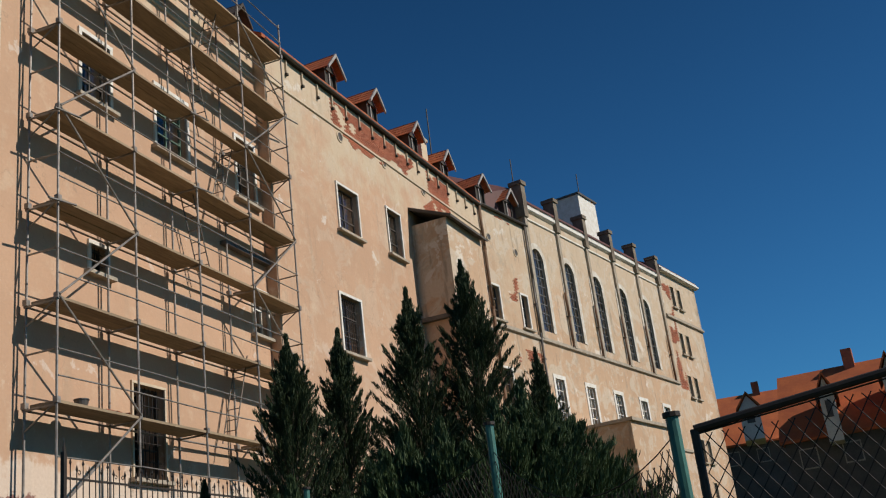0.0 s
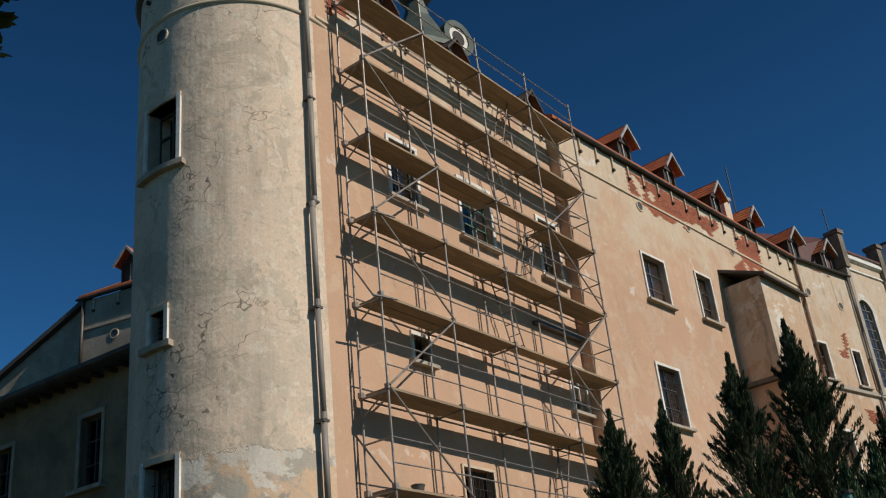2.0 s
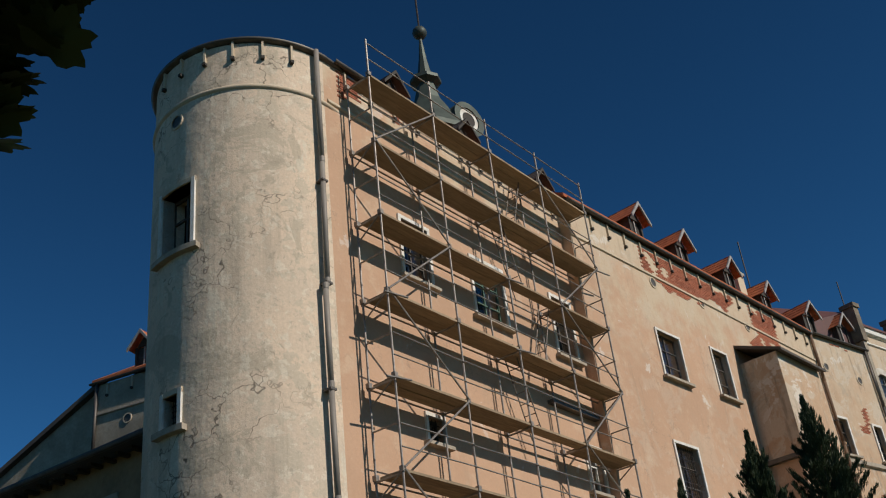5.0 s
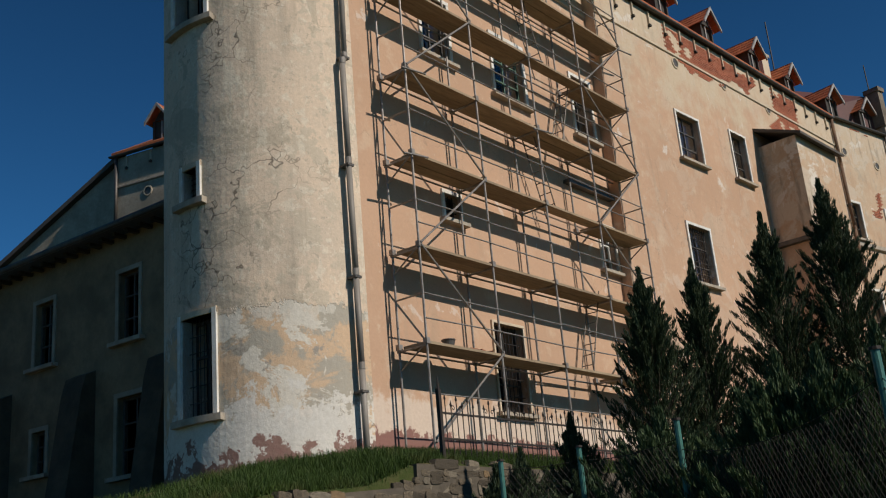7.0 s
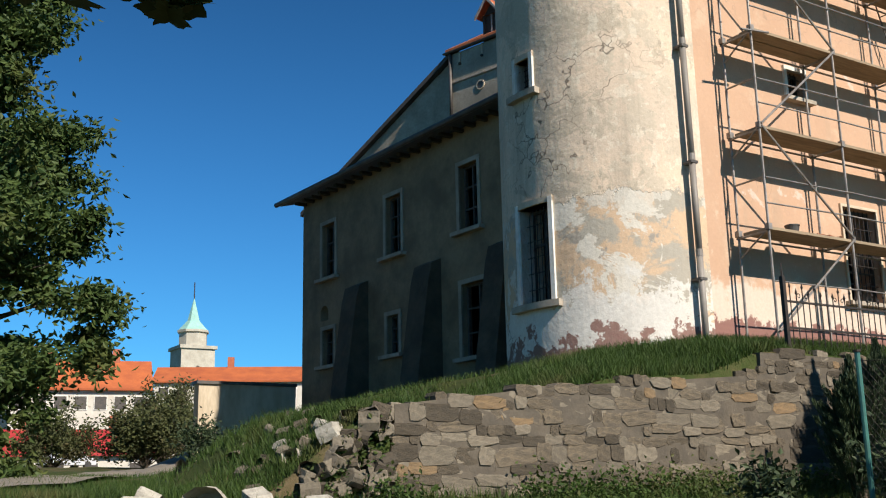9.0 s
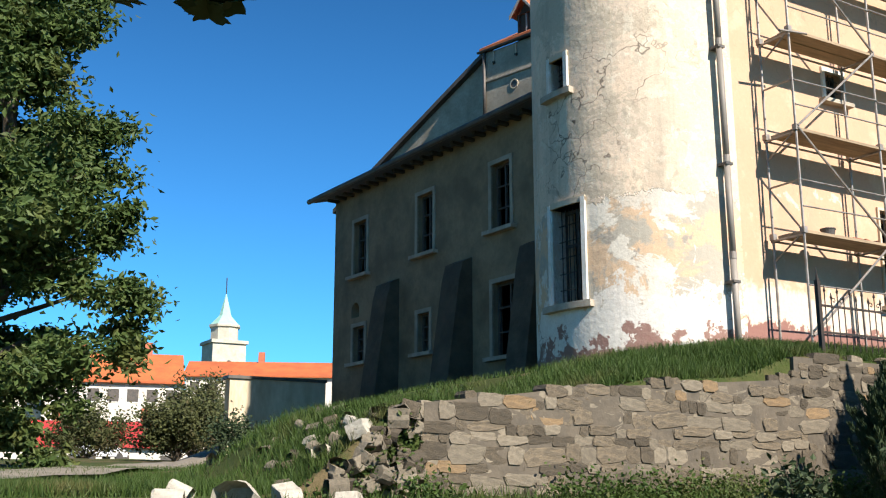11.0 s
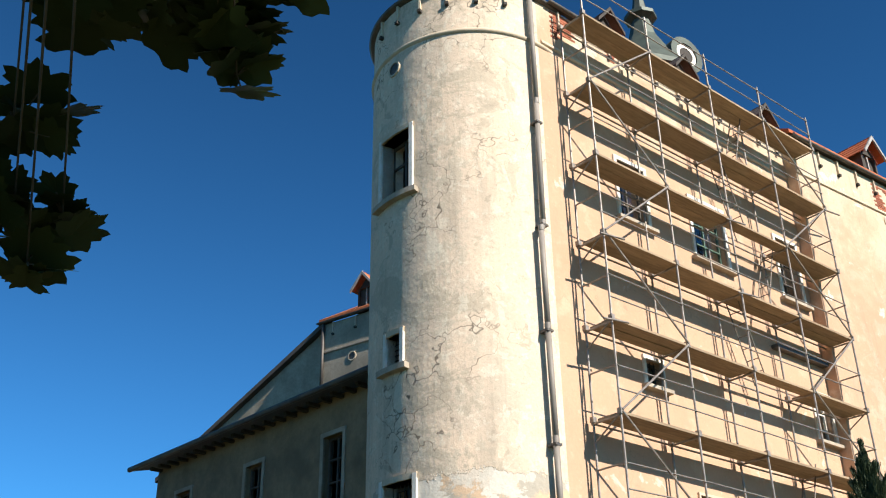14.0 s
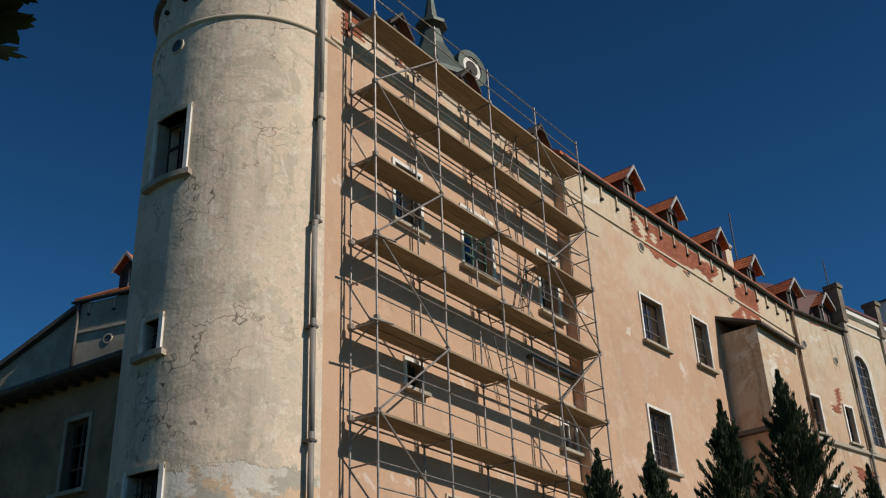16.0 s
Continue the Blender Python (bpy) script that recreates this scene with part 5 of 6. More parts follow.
# ---- plants ----
def leaf_cloud(points, size, rnd, aspect=0.45, droop=0.0, mat=None, fold=True):
    """Small folded leaves, one at each of the points (place, way)."""
    v, f = [], []
    for p, way in points:
        s = size * rnd.uniform(0.65, 1.3)
        d = Vector(way).normalized()
        side = d.cross(Vector((rnd.uniform(-1, 1), rnd.uniform(-1, 1), rnd.uniform(-0.2, 1)))).normalized()
        up = d.cross(side) * (0.12 * s)
        k = len(v)
        v.extend([tuple(p), tuple(p + d * s * 0.5 + side * s * aspect * 0.5 + up), tuple(p + d * s), tuple(p + d * s * 0.5 - side * s * aspect * 0.5 + up)])
        f.append((k, k + 1, k + 2))
        f.append((k, k + 2, k + 3))
    return v, f


def juniper(x, y, top, radius, count, seed, mat, label, spread=0.35, leaf=0.09):
    """An upright juniper: trunk, limbs and many thin upward sprays with a ragged outline."""
    rnd = random.Random(seed)
    z0 = ground_z(x, y)
    h = top - z0
    o = thing("juniper_tree", Matrix.Translation((x, y, z0)), label, "tree", "junipers behind the fence")
    part("trunk", tube(shape(), (0, 0, -0.1), (0, 0, h * 0.9), 0.09, 8, 0.015), M_BARK, o)
    sh = shape()
    pts = []
    plumes = []
    for i in range(int(260 * h / 4)):
        q = rnd.random() ** 1.05
        a = rnd.uniform(0, TAU)
        rr = radius * (min(1.0, (1 - q) * 1.75) ** 0.85 + 0.02) * (0.5 + 0.6 * rnd.random())
        base = Vector((0, 0, (h - 0.5) * q))
        tip = base + Vector((rr * math.cos(a), rr * math.sin(a), rnd.uniform(0.2, 0.5) * (1.1 - 0.4 * q) + 0.7 * rr))
        if tip.z > h:
            tip.z = h
        plumes.append((base, tip))
        if rr > 0.3 * radius:
            tube(sh, base, base.lerp(tip, 0.8), 0.012, 4, 0.004)
    plumes.append((Vector((0, 0, h * 0.8)), Vector((0, 0, h))))
    part("branchwork", sh, M_BARK, o)
    for i in range(int(count * 3.6)):
        b, t = plumes[int(rnd.random() * len(plumes))] if rnd.random() > 0.03 else plumes[-1]
        q = rnd.random() ** 0.55
        out = (t - b)
        p = b.lerp(t, q) + Vector((rnd.gauss(0, 1), rnd.gauss(0, 1), rnd.gauss(0, 1))) * (0.055 * (1.08 - q) + 0.006)
        way = out.normalized() * 0.8 + Vector((rnd.uniform(-1, 1) * spread, rnd.uniform(-1, 1) * spread, 0.75))
        pts.append((p, way))
    part("crown", leaf_cloud(pts, leaf, rnd, 0.14), mat, o)
    return o


juniper(-0.82, -6.3, 1.94, 0.95, 11000, 1, M_JUNIPER, "slender dark green juniper with upright sprays")
juniper(0.46, -6.6, 2.24, 0.85, 11000, 2, M_JUNIPER, "slender dark green juniper with a ragged tip")
juniper(1.29, -7.6, 2.97, 1.1, 15000, 3, M_JUNIPER, "tall dark green juniper with upright sprays")
juniper(2.13, -8.4, 3.53, 1.2, 17000, 4, M_JUNIPER, "tallest juniper with an open ragged crown")
juniper(4.27, -9.0, 2.17, 0.85, 9000, 5, M_JUNIPER, "broad juniper beside the fence")
for i, (x, y, top, r) in enumerate(((-6.94, -11.48, -0.95, 0.9), (-6.43, -11.59, -0.72, 0.95), (-5.84, -11.7, -0.8, 0.95), (-5.22, -11.66, -1.1, 0.95), (-4.64, -11.83, -1.1, 0.95), (-7.04, -11.04, -1.05, 0.9), (-6.93, -10.66, -1.0, 0.9), (-6.6, -10.3, -1.15, 0.9), (-6.1, -9.1, -1.15, 0.9))):
    juniper(x, y, top, r, 11000, 20 + i, M_YEW, "bushy green juniper crowding the wire fence", 0.45, 0.07)


def shrub(x, y, r, h, count, seed, mat, label, size=0.09, name="shrub"):
    rnd = random.Random(seed)
    z0 = ground_z(x, y)
    o = thing(name, Matrix.Translation((x, y, z0)), label, "shrub")
    sh = shape()
    pts = []
    tips = []
    for i in range(26):
        a, q = rnd.uniform(0, TAU), rnd.random() ** 0.6
        t = Vector((r * q * math.cos(a), r * q * math.sin(a), h * rnd.uniform(0.35, 1.0) * (1.1 - 0.5 * q)))
        tips.append(t)
        tube(sh, (0, 0, 0), t, 0.015 * (1 + h * 0.3), 5, 0.004)
    part("branchwork", sh, M_BARK, o)
    for i in range(count):
        t = rnd.choice(tips)
        p = t * rnd.uniform(0.55, 1.05) + Vector((rnd.gauss(0, 1), rnd.gauss(0, 1), rnd.gauss(0, 0.8))) * (0.13 * r + 0.05)
        pts.append((p, (rnd.uniform(-1, 1), rnd.uniform(-1, 1), rnd.uniform(-0.6, 0.8))))
    part("foliage", leaf_cloud(pts, size, rnd, 0.55), mat, o)
    return o


juniper(-3.2, -4.9, -1.05, 0.5, 6000, 31, M_JUNIPER, "low dark juniper growing close to the stone wall")
juniper(-2.3, -4.7, -0.75, 0.55, 6000, 32, M_JUNIPER, "low dark juniper growing close to the stone wall")
juniper(-1.3, -5.0, -0.2, 0.6, 7000, 33, M_JUNIPER, "dark juniper filling the corner by the wall")
shrub(-4.6, -6.6, 0.7, 1.7, 1600, 41, M_JUNIPER, "dark leafy shrub before the stone wall", 0.12)
shrub(-5.6, -5.4, 0.4, 0.8, 700, 42, M_JUNIPER, "low dark shrub at the foot of the wall", 0.10)
shrub(4.5, -10.6, 0.8, 1.6, 2200, 43, M_SHRUB, "rounded yellow-green shrub beside the fence", 0.07)
shrub(-6.8, 10.0, 0.75, 1.25, 2600, 44, M_JUNIPER, "dense dark round bush on the bank", 0.10)


def broadleaf(x, y, h, r, count, seed, mat, label, size, trunk=0.3, low=0.25):
    """A branching tree: tapered trunk, limbs, and leaves gathered in clumps with gaps between."""
    rnd = random.Random(seed)
    z0 = ground_z(x, y)
    o = thing("tree", Matrix.Translation((x, y, z0)), label, "tree")
    sh = tube(shape(), (0, 0, -0.2), (0.2, 0.1, h * 0.55), trunk, 10, trunk * 0.6)
    tube(sh, (0.2, 0.1, h * 0.55), (0.1, -0.1, h * 0.95), trunk * 0.6, 8, 0.03)
    part("trunk", sh, M_BARK, o)
    clumps, limbs = [], shape()
    for i in range(int(46 * (r / 4) ** 0.5 + 20)):
        q = low + (1 - low) * rnd.random()
        a = rnd.uniform(0, TAU)
        wide = r * math.sin(math.pi * min(1, max(0.08, (q - low) / (1 - low) * 0.72 + 0.26))) * rnd.uniform(0.55, 1.1)
        base = Vector((0.15, 0, h * q * 0.8))
        tip = Vector((wide * math.cos(a), wide * math.sin(a), h * q))
        mid = base.lerp(tip, 0.5) + Vector((0, 0, 0.3))
        tube(limbs, base, mid, 0.09, 6, 0.05)
        tube(limbs, mid, tip, 0.05, 5, 0.012)
        for k in range(5):
            clumps.append((base.lerp(tip, rnd.uniform(0.5, 1.08)) + Vector((rnd.gauss(0, 0.5), rnd.gauss(0, 0.5), rnd.gauss(0, 0.4))), rnd.uniform(0.18, 0.42)))
    part("branchwork", limbs, M_BARK, o)
    pts = []
    for i in range(count):
        c, s = clumps[int(rnd.random() * len(clumps))]
        p = c + Vector((rnd.gauss(0, s), rnd.gauss(0, s), rnd.gauss(0, s * 0.6)))
        pts.append((p, (rnd.uniform(-1, 1), rnd.uniform(-1, 1), rnd.uniform(-0.9, 0.5))))
    part("crown", leaf_cloud(pts, size, rnd, 0.5), mat, o)
    return o


broadleaf(-12.3, 12.5, 13.8, 3.3, 105000, 51, M_ASH, "tall ash tree with open feathery crown", 0.21, 0.32, 0.06)
broadleaf(-17.5, 20.0, 15.0, 5.0, 20000, 52, M_ASH, "tall broadleaf tree beside the lane", 0.3, 0.35, 0.15)
for i, (x, y, r, h) in enumerate(((0.5, 40.0, 2.0, 4.6), (3.2, 46.0, 2.6, 5.6), (-1.5, 52.0, 2.2, 4.2), (6.5, 52.0, 2.6, 5.2), (-8.0, 48.0, 2.8, 5.0))):
    shrub(x, y, r, h, 7000, 60 + i, M_SHRUB, "overgrown hedge bush with brownish leaves", 0.22, "hedge_bush")


def maple_leaf(sh, m):
    v, f = sh
    k = len(v)
    tips = [(90, 1.0), (80, 0.82), (74, 0.84), (66, 0.62), (55, 0.86), (46, 0.98), (38, 0.8), (30, 0.82), (22, 0.6), (8, 0.74), (-2, 0.82), (-12, 0.64), (-30, 0.6), (-48, 0.5), (-75, 0.3)]
    outline = [(r * math.cos(radians(a)), r * math.sin(radians(a))) for a, r in tips]
    outline += [(-x, y) for x, y in reversed(outline) if x > 0.01]
    v.append(tuple(m @ Vector((0, 0, 0))))
    v.extend(tuple(m @ Vector((x, y, 0.12 * abs(x) + 0.05 * y * y))) for x, y in outline)
    n = len(outline)
    f.extend((k, k + 1 + i, k + 1 + (i + 1) % n) for i in range(n))
    return sh


def maple():
    """The maple under which the viewer stands: unseen trunk and crown added behind, a few low twigs reaching into view.
    """
    rnd = random.Random(9)
    o = thing("maple_tree", Matrix.Translation((-17.6, -17.4, -4.5)), "maple tree with broad lobed leaves hanging from low twigs", "tree")
    inv = Matrix.Translation((17.6, 17.4, 4.5))
    sh = tube(shape(), (0, 0, -0.3), (0.5, 0.4, 5.5), 0.28, 10, 0.16)
    part("trunk", sh, M_BARK, o)
    twigs, leaves, crown = shape(), shape(), shape()
    eye = Vector((-15.17, -13.9, -2.54))
    root = Vector((0.5, 0.4, 5.2))
    hub = inv @ (eye + Vector((-0.2, 0.2, 2.3)))
    tube(twigs, root, hub, 0.05, 6, 0.025)

    def spray(view, az, el, dist, spread, count, size):
        c = view + Vector((math.sin(radians(az)) * math.cos(radians(el)), math.cos(radians(az)) * math.cos(radians(el)), math.sin(radians(el)))) * dist
        tube(twigs, hub, inv @ c, 0.006, 5, 0.003)
        for i in range(count):
            p = c + Vector((rnd.uniform(-1, 1), rnd.uniform(-1, 1), rnd.uniform(-0.9, 0.9))) * spread
            tube(twigs, inv @ c, inv @ p, 0.003, 3)
            s = size * rnd.uniform(0.7, 1.2)
            m = inv @ Matrix.Translation(p) @ Euler((rnd.uniform(1.0, 2.0) + math.pi * 0.5, rnd.uniform(-0.5, 0.5), rnd.uniform(-1.0, 1.0))).to_matrix().to_4x4() @ Matrix.Diagonal((s, s, s, 1))
            maple_leaf(leaves, m)
    for az, el, spread, count in LOW_SPRAYS + HIGH_SPRAYS + SIDE_SPRAYS:
        spray(eye, az, el, 3.1, spread, count, 0.11)
    # unseen leaf mass added towards the sun, to shade the twigs in view
    for i in range(1500):
        p = Vector((rnd.gauss(0, 1.3), rnd.gauss(0, 1.0), rnd.gauss(0, 0.9))) + Vector((-15.6, -16.6, 2.4))
        if p.y > -14.9:
            continue
        s = 0.15 * rnd.uniform(0.7, 1.2)
        maple_leaf(crown, inv @ Matrix.Translation(p) @ Euler((rnd.uniform(-0.7, 0.7), rnd.uniform(-0.7, 0.7), rnd.uniform(0, 6))).to_matrix().to_4x4() @ Matrix.Diagonal((s, s, s, 1)))
    part("branchwork", twigs, M_BARK, o)
    part("foliage", leaves, M_MAPLE, o)
    part("crown", crown, M_MAPLE, o)
    return o


LOW_SPRAYS = [(7.6, 26.0, 0.08, 12), (11.2, 25.8, 0.08, 12), (15.2, 24.9, 0.05, 5), (14.0, 27.2, 0.10, 14), (16.6, 27.6, 0.05, 6), (10, 29, 0.13, 14), (5.5, 27.5, 0.12, 12), (13, 31.5, 0.13, 14)]
HIGH_SPRAYS = [(19.5, 39.5, 0.12, 18), (23.5, 40, 0.12, 18), (25.3, 38.2, 0.08, 9), (25.7, 36.3, 0.04, 4), (26.5, 41.5, 0.10, 14), (17, 38.5, 0.12, 16), (28.4, 43.2, 0.08, 10), (29.6, 45.2, 0.05, 5), (24, 44.5, 0.15, 22), (20, 45, 0.17, 22), (15, 41, 0.17, 18), (14, 39, 0.14, 12), (22, 39.6, 0.08, 8)]
SIDE_SPRAYS = [(26, 44, 0.06, 7), (28.0, 44.5, 0.05, 6), (28, 49, 0.10, 10), (32.3, 48.4, 0.05, 5), (34.2, 49, 0.05, 5), (37, 51, 0.04, 4), (31, 52, 0.10, 10), (26, 48, 0.10, 10), (34, 53, 0.10, 8), (24.6, 36.4, 0.02, 1)]
maple()


# grass, thickest along the edge of the bank
def grass(count, seed):
    rnd = random.Random(seed)
    v, f = [], []
    while len(f) < count:
        x = rnd.uniform(-14, 6.5) if rnd.random() < 0.7 else rnd.uniform(-10, 3)
        y = WALL_Y + 0.15 + abs(rnd.gauss(0, 1.6)) if rnd.random() < 0.55 else rnd.uniform(-7.5, 12)
        if y > -0.05 and x > -3.4 or (x > -0.5 and y > -0.1) or (x + 0.45) ** 2 + (y - 2.5) ** 2 < 6.6:
            continue
        if y > 0 and noise.noise((x * 0.8, y * 0.8, 5)) < -0.25:
            continue
        z = ground_z(x, y)
        h = rnd.uniform(0.05, 0.17) * (1.2 if y < 1 else 1.0)
        a = rnd.uniform(0, TAU)
        w = rnd.uniform(0.006, 0.012)
        lean = Vector((rnd.gauss(0, 0.4), rnd.gauss(0, 0.4), 1)) * h
        k = len(v)
        v.extend([(x - w * math.cos(a), y - w * math.sin(a), z - 0.01), (x + w * math.cos(a), y + w * math.sin(a), z - 0.01), (x + lean.x, y + lean.y, z + lean.z)])
        f.append((k, k + 1, k + 2))
    ob = new("grass", mesh_of("grass", v, f, M_GRASSBLADE))
    return tagged(ob, "tufts of short green grass along the bank", "grass", kind="stuff")


grass(130000, 3)


def weeds():
    rnd = random.Random(12)
    pts = []
    for i in range(9000):
        x, y = rnd.uniform(-9.5, 1.5), WALL_Y - 0.15 - abs(rnd.gauss(0, 0.5))
        if noise.noise((x * 0.7, 1.5, 2)) > -0.25:
            pts.append((Vector((x, y, ground_z(x, y) + abs(rnd.gauss(0, 0.16)))), (rnd.uniform(-1, 1), rnd.uniform(-1, 1), rnd.uniform(-0.1, 0.9))))
    for i in range(900):                                # hanging over the broken end of the bank
        x, k = -9.1 - abs(rnd.gauss(0, 0.6)), rnd.random()
        foot, brow = ground_z(x, WALL_Y - 0.1), ground_z(x, WALL_Y + 0.12)
        if noise.noise((x * 2.5, k * 2.0, 7)) > -0.1:
            pts.append((Vector((x, WALL_Y - abs(rnd.gauss(0, 0.06)) + 0.05 * k, foot + (brow - foot) * k)), (rnd.uniform(-1, 1), rnd.uniform(-1, 0.2), rnd.uniform(-0.1, 0.9))))
    ob = new("weeds", mesh_of("weeds", *leaf_cloud(pts, 0.065, rnd, 0.6), M_GRASSBLADE))
    return tagged(ob, "leafy green weeds along the foot of the stone wall", "weeds", kind="stuff")


weeds()

# ---- yard wall, lane and town beyond ----
yw = thing("yard_wall", Matrix.Translation((-15.24, -13.47, -2.58)) @ Matrix.Scale(1.12, 4) @ Matrix.Translation((15.24, 13.47, 2.58)) @ along(-6.3, 12.3, -3.6, 12.3), "pale plastered yard wall with a coping", "wall", kind="structure")
part("body", box(shape(), 0, 2.7, 0, 0.35, -2.4, 0.12), M_YARD, yw)
part("coping", box(shape(), -0.06, 2.72, -0.06, 0.41, 0.12, 0.2), M_GUTTER, yw)


def lane():
    v, f = [], []
    n = 60
    way = [Vector(p) for p in ((-16.5, 0.0), (-12.6, 5.3), (-8.2, 13.2), (-4.1, 22.8), (4.5, 42.0), (9.0, 55.0))]
    for i in range(n + 1):
        q = i / n * (len(way) - 1.001)
        k = int(q)
        p, along_way = way[k].lerp(way[k + 1], q - k), (way[k + 1] - way[k]).normalized()
        for e in (-1.5, 0.0, 1.5):
            px, py = p.x - along_way.y * e, p.y + along_way.x * e
            v.append((px, py, ground_z(px, py) + 0.09))
    f = [(3 * i + e, 3 * i + 3 + e, 3 * i + 4 + e, 3 * i + 1 + e) for i in range(n) for e in (0, 1)]
    return tagged(new("lane", mesh_of("lane", v, f, M_ROAD)), "pale dusty lane climbing past the castle", "road", kind="structure")


lane()


def place(az, dist):
    return -15.2 + dist * math.sin(radians(az)), -13.5 + dist * math.cos(radians(az))


def house(az0, az1, dist, z0, eave, ridge, label, wall_mat, roof_mat, floors=2, cols=6, deep=9.0, name="house"):
    a, b = place(az0, dist), place(az1, dist)
    m = along(*a, *b)
    length = math.hypot(b[0] - a[0], b[1] - a[1])
    o = thing(name, m, label, "house")
    part("wall", box(shape(), 0, length, 0, deep, z0, eave), wall_mat, o)
    sh = shape()
    sh[0].extend([(-0.3, -0.5, eave), (length + 0.3, -0.5, eave), (length + 0.3, deep / 2, ridge), (-0.3, deep / 2, ridge), (-0.3, deep + 0.5, eave), (length + 0.3, deep + 0.5, eave), (-0.3, -0.5, eave + 0.2), (length + 0.3, -0.5, eave + 0.2)])
    sh[1].extend([(6, 7, 2, 3), (0, 1, 7, 6), (3, 2, 5, 4), (0, 6, 3, 4), (1, 5, 2, 7), (0, 4, 5, 1)])
    roof_part = part("roof", sh, roof_mat, o)
    for i in range(2):
        s = length * (0.25 + 0.5 * i)
        part("chimney", box(shape(), s - 0.4, s + 0.4, deep / 2 - 0.4, deep / 2 + 0.4, ridge - 0.6, ridge + 1.2), M_BRICK, roof_part)
    for fl in range(floors):
        zc = eave - 1.9 - fl * (eave - z0) / max(1, floors)
        for c in range(cols):
            s = length * (c + 0.5) / cols
            w = part("window", box(shape(), s - 0.65, s + 0.65, -0.06, 0.05, zc - 0.1, zc + 1.4), M_SILL if wall_mat is M_DARKHOUSE else M_WHITE, o)
            part("pane", box(shape(), s - 0.57, s + 0.57, -0.075, -0.055, zc, zc + 1.3), M_SASH, w)
    return o


house(16.6, 32, 130, -2, 10.2, 12.6, "long pale town house with an orange tiled roof", M_FARWALL, M_FARROOF, 2, 16)
house(9.5, 16.4, 112, -2, 7.6, 11.2, "pale town house with a steep orange roof", M_FARWALL, M_FARROOF, 2, 7)
house(0, 9.8, 120, -2, 8.0, 11.5, "pale town house half hidden by trees", M_FARWALL, M_FARROOF, 2, 7)
house(8.0, 17.0, 95, -3, 0.5, 3.0, "low shed with a bright red sheet roof", M_FARWALL, M_REDSHED, 1, 4, 9.0, "shed")

ch = thing("church_tower", Matrix.Translation((*place(18.5, 230), -2)), "distant stone church tower with a green copper spire", "church")
part("shaft", box(shape(), -3.7, 3.7, -3.7, 3.7, -1, 29.0), M_CHURCH, ch)
part("cornice", box(shape(), -4.1, 4.1, -4.1, 4.1, 29.0, 29.7), M_CHURCH, ch)
part("lantern", lathe(shape(), [(3.1, 29.7), (3.1, 32.6), (3.5, 32.8), (3.5, 33.3)], 8), M_CHURCH, ch)
part("spire", lathe(shape(), [(3.3, 33.3), (1.4, 35.4), (0.05, 40.5)], 8), M_PATINA, ch, "pale green copper spire")
part("finial", tube(shape(), (0, 0, 40.3), (0, 0, 44), 0.12, 6), M_IRON, ch)
for m in (Matrix.Identity(4), Matrix.Rotation(math.pi / 2, 4, "Z"), Matrix.Rotation(-math.pi / 2, 4, "Z")):
    sh = shape()
    prism(sh, [(-0.6, 21.5), (0.6, 21.5)] + [(0.6 * math.cos(math.pi * q / 8), 24.5 + 0.9 * math.sin(math.pi * q / 8)) for q in range(9)], -3.78, -3.6)
    sh = ([tuple(m @ Vector(p)) for p in sh[0]], sh[1])
    part("belfry_window", sh, M_SASH, ch, "dark arched belfry opening")

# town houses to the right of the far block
house(81.5, 89, 118, -6, 11.2, 17.6, "old dark-walled town house with steep orange roof", M_DARKHOUSE, M_FARROOF, 2, 5, 12)
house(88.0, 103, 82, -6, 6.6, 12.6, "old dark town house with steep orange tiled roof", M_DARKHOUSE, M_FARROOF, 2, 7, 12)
for az, dist, z, w in ((86.0, 112, 13.0, 2.0), (90.2, 79, 8.0, 1.0), (93.4, 79, 8.6, 1.1)):
    m = along(*place(az, dist), *place(az + 1, dist))
    g = thing("roof_gable", m, "pale plastered dormer gable among orange roofs", "dormer")
    sh = shape()
    prism(sh, [(0, z - 2), (w, z - 2), (w, z + 1.2), (w / 2, z + 2.6), (0, z + 1.2)], 0, 5)
    part("front", sh, M_FARWALL, g)
    sh = shape()
    prism(sh, [(-0.3, z + 1.0), (w / 2, z + 2.75), (w + 0.3, z + 1.0), (w + 0.3, z + 1.25), (w / 2, z + 3.0), (-0.3, z + 1.25)], -0.3, 5)
    part("roof", sh, M_FARROOF, g)
    part("window", box(shape(), w * 0.3, w * 0.7, -0.06, 0.02, z - 0.3, z + 0.9), M_SASH, g)

# parked pale car by the lane
car = thing("car", Matrix.Translation((2.4, 66.0, ground_z(2.4, 66.0))) @ Matrix.Rotation(radians(25), 4, "Z"), "small pale car parked by the lane", "car")
sh = shape()
prism(sh, [(-1.9, 0.35), (1.9, 0.35), (1.95, 0.75), (1.1, 0.95), (0.6, 1.4), (-0.9, 1.42), (-1.5, 0.98), (-1.92, 0.9)], -0.8, 0.8)
part("body", sh, M_CAR, car)
for sx in (-1.2, 1.2):
    for sy in (-0.72, 0.72):
        wl = part("wheel", tube(shape(), (sx, sy - 0.1, 0.31), (sx, sy + 0.1, 0.31), 0.31, 14), M_GUTTER, car)
sh = shape()
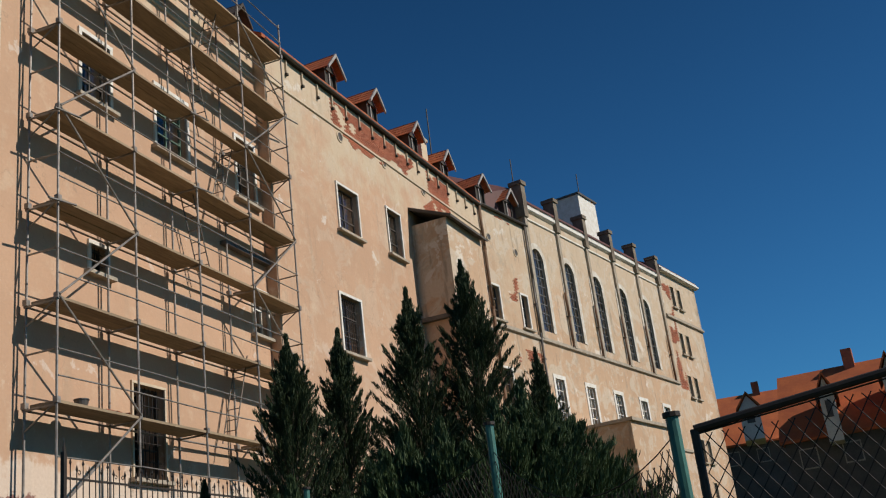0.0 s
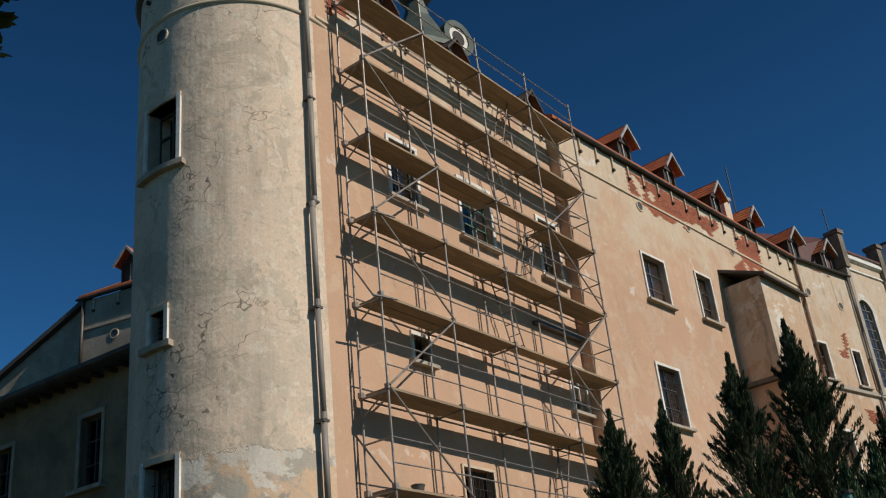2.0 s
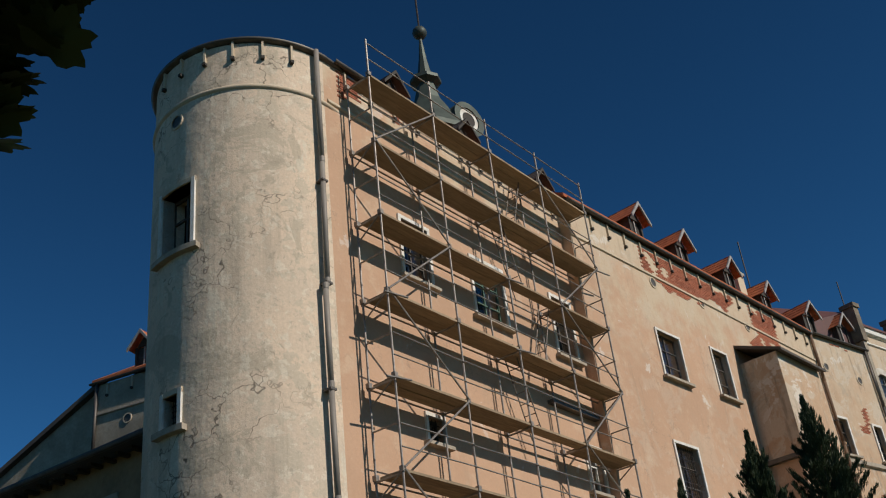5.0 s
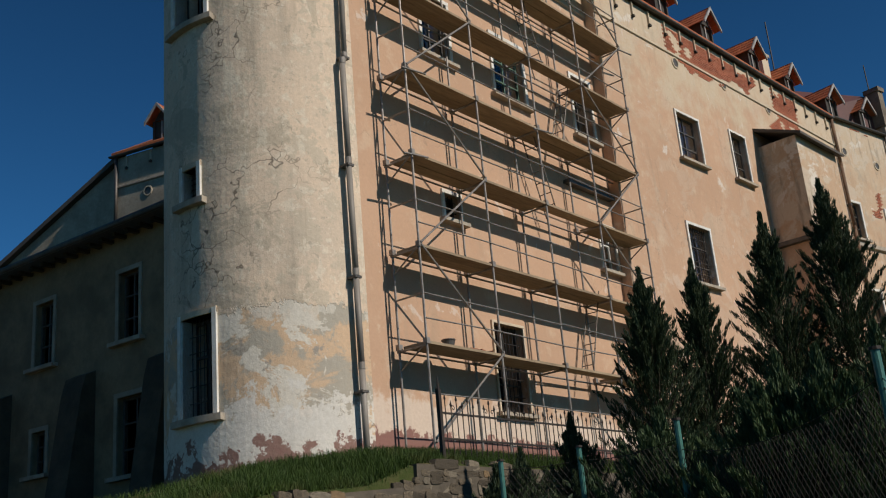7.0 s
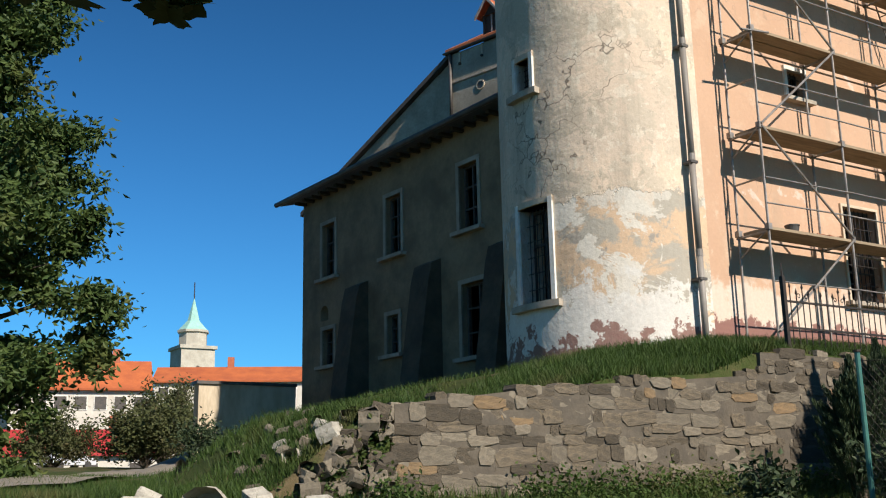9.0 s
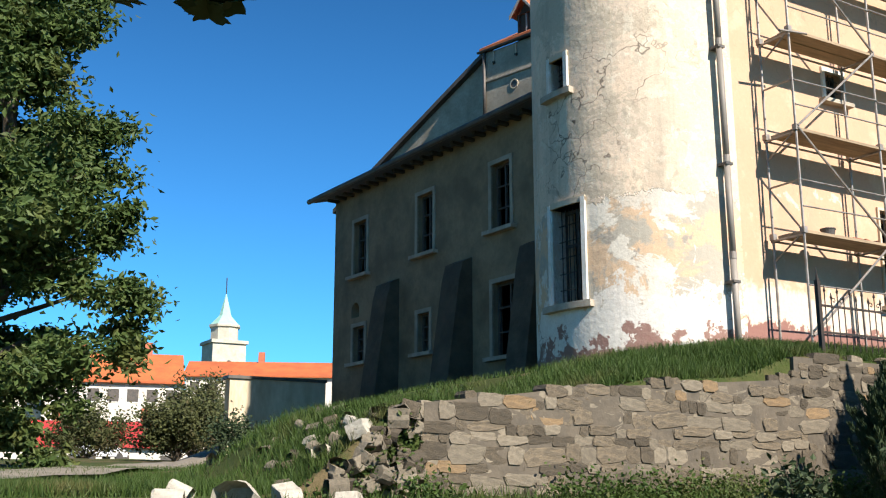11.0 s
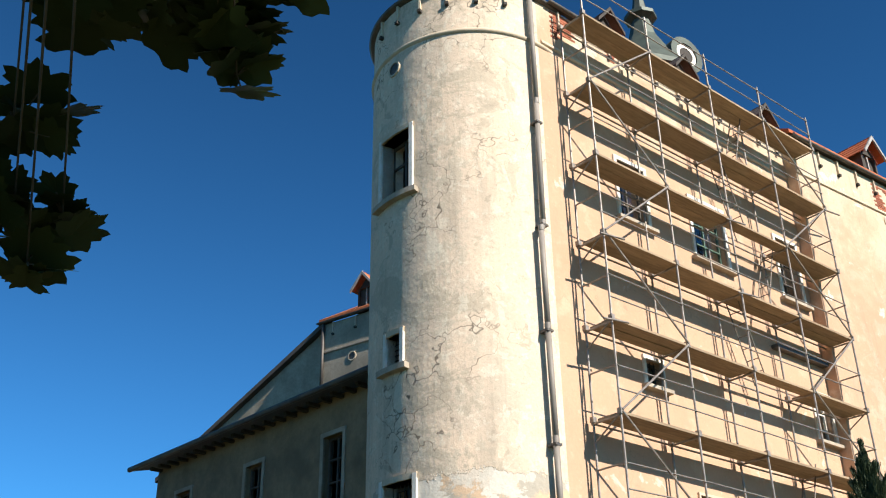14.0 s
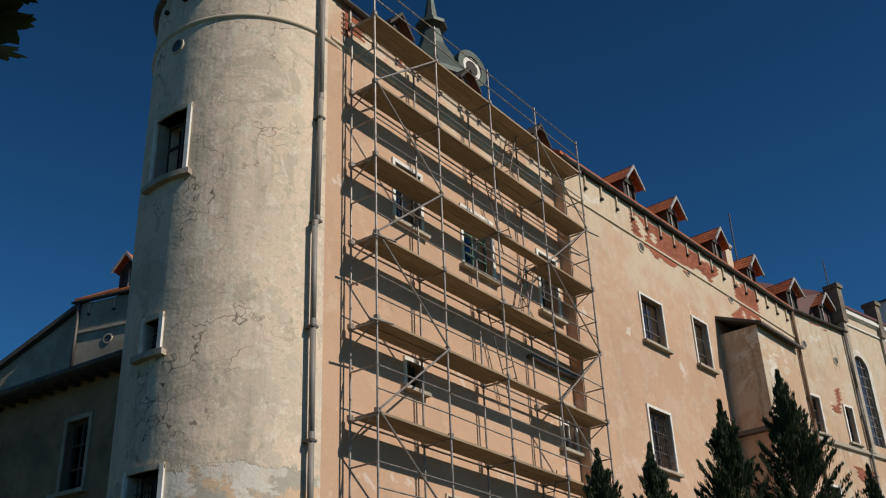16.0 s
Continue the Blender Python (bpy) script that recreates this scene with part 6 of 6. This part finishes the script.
prism(sh, [(0.95, 0.97), (0.55, 1.34), (-0.8, 1.36), (-1.25, 1.0)], -0.81, 0.81)
part("side_glass", sh, M_SASH, car)

# ---- bricks laid bare where the plaster has fallen ----
brick_me = mesh_of("brick", *box(shape(), -0.122, 0.122, -0.012, 0.06, -0.031, 0.031), M_BRICK)


def bare_bricks(owner, s0, s1, z0, z1, level, limit, seed, drop):
    """Courses of single bricks inside a ragged patch; those past the limit are joined."""
    made, rest = 0, shape()
    for j in range(int((z1 - z0) / 0.077)):
        z = z1 - 0.04 - 0.077 * j
        for i in range(int((s1 - s0) / 0.257)):
            s = s0 + 0.257 * i + (0.128 if j % 2 else 0)
            q = noise.noise((s * 0.62 + seed, z * 0.9, seed)) + 0.6 * noise.noise((s * 1.9, z * 1.5, seed))
            if q + drop * ((z - z0) / (z1 - z0) - 0.6) > level:
                d = 0.004 * math.sin(s * 40 + z * 31)
                if made < limit:
                    b = new("brick", brick_me)
                    b.parent = owner
                    b.matrix_basis = Matrix.Translation((s, d, z))
                else:
                    box(rest, s - 0.122, s + 0.122, d - 0.012, d + 0.06, z - 0.031, z + 0.031)
                made += 1
    if rest[0]:
        tagged(part("brickwork", rest, M_BRICK, owner, "bare red brickwork"), kind="stuff")


by_name = {ob.name: ob for ob in scene.objects}
bare_bricks(by_name["wall_middle"], 4.2, 14.2, 12.5, 14.75, 0.06, 300, 2.3, 0.75)
bare_bricks(by_name["wall_scaffolded"], 0.6, 1.6, 13.7, 14.85, 0.0, 60, 4.1, 0.3)
bare_bricks(by_name["wall_scaffolded"], 2.6, 4.6, 13.6, 14.6, 0.1, 60, 6.1, 0.3)
bare_bricks(by_name["wall_chapel_link"], 1.6, 3.0, 10.8, 14.9, 0.12, 120, 8.1, 0.2)
bare_bricks(by_name["wall_chapel_link"], 2.0, 4.4, 7.6, 8.6, 0.12, 60, 3.1, 0.3)
bare_bricks(by_name["wall_far"], 22.9, 24.3, 9.0, 16.0, 0.02, 220, 5.5, 0.1)
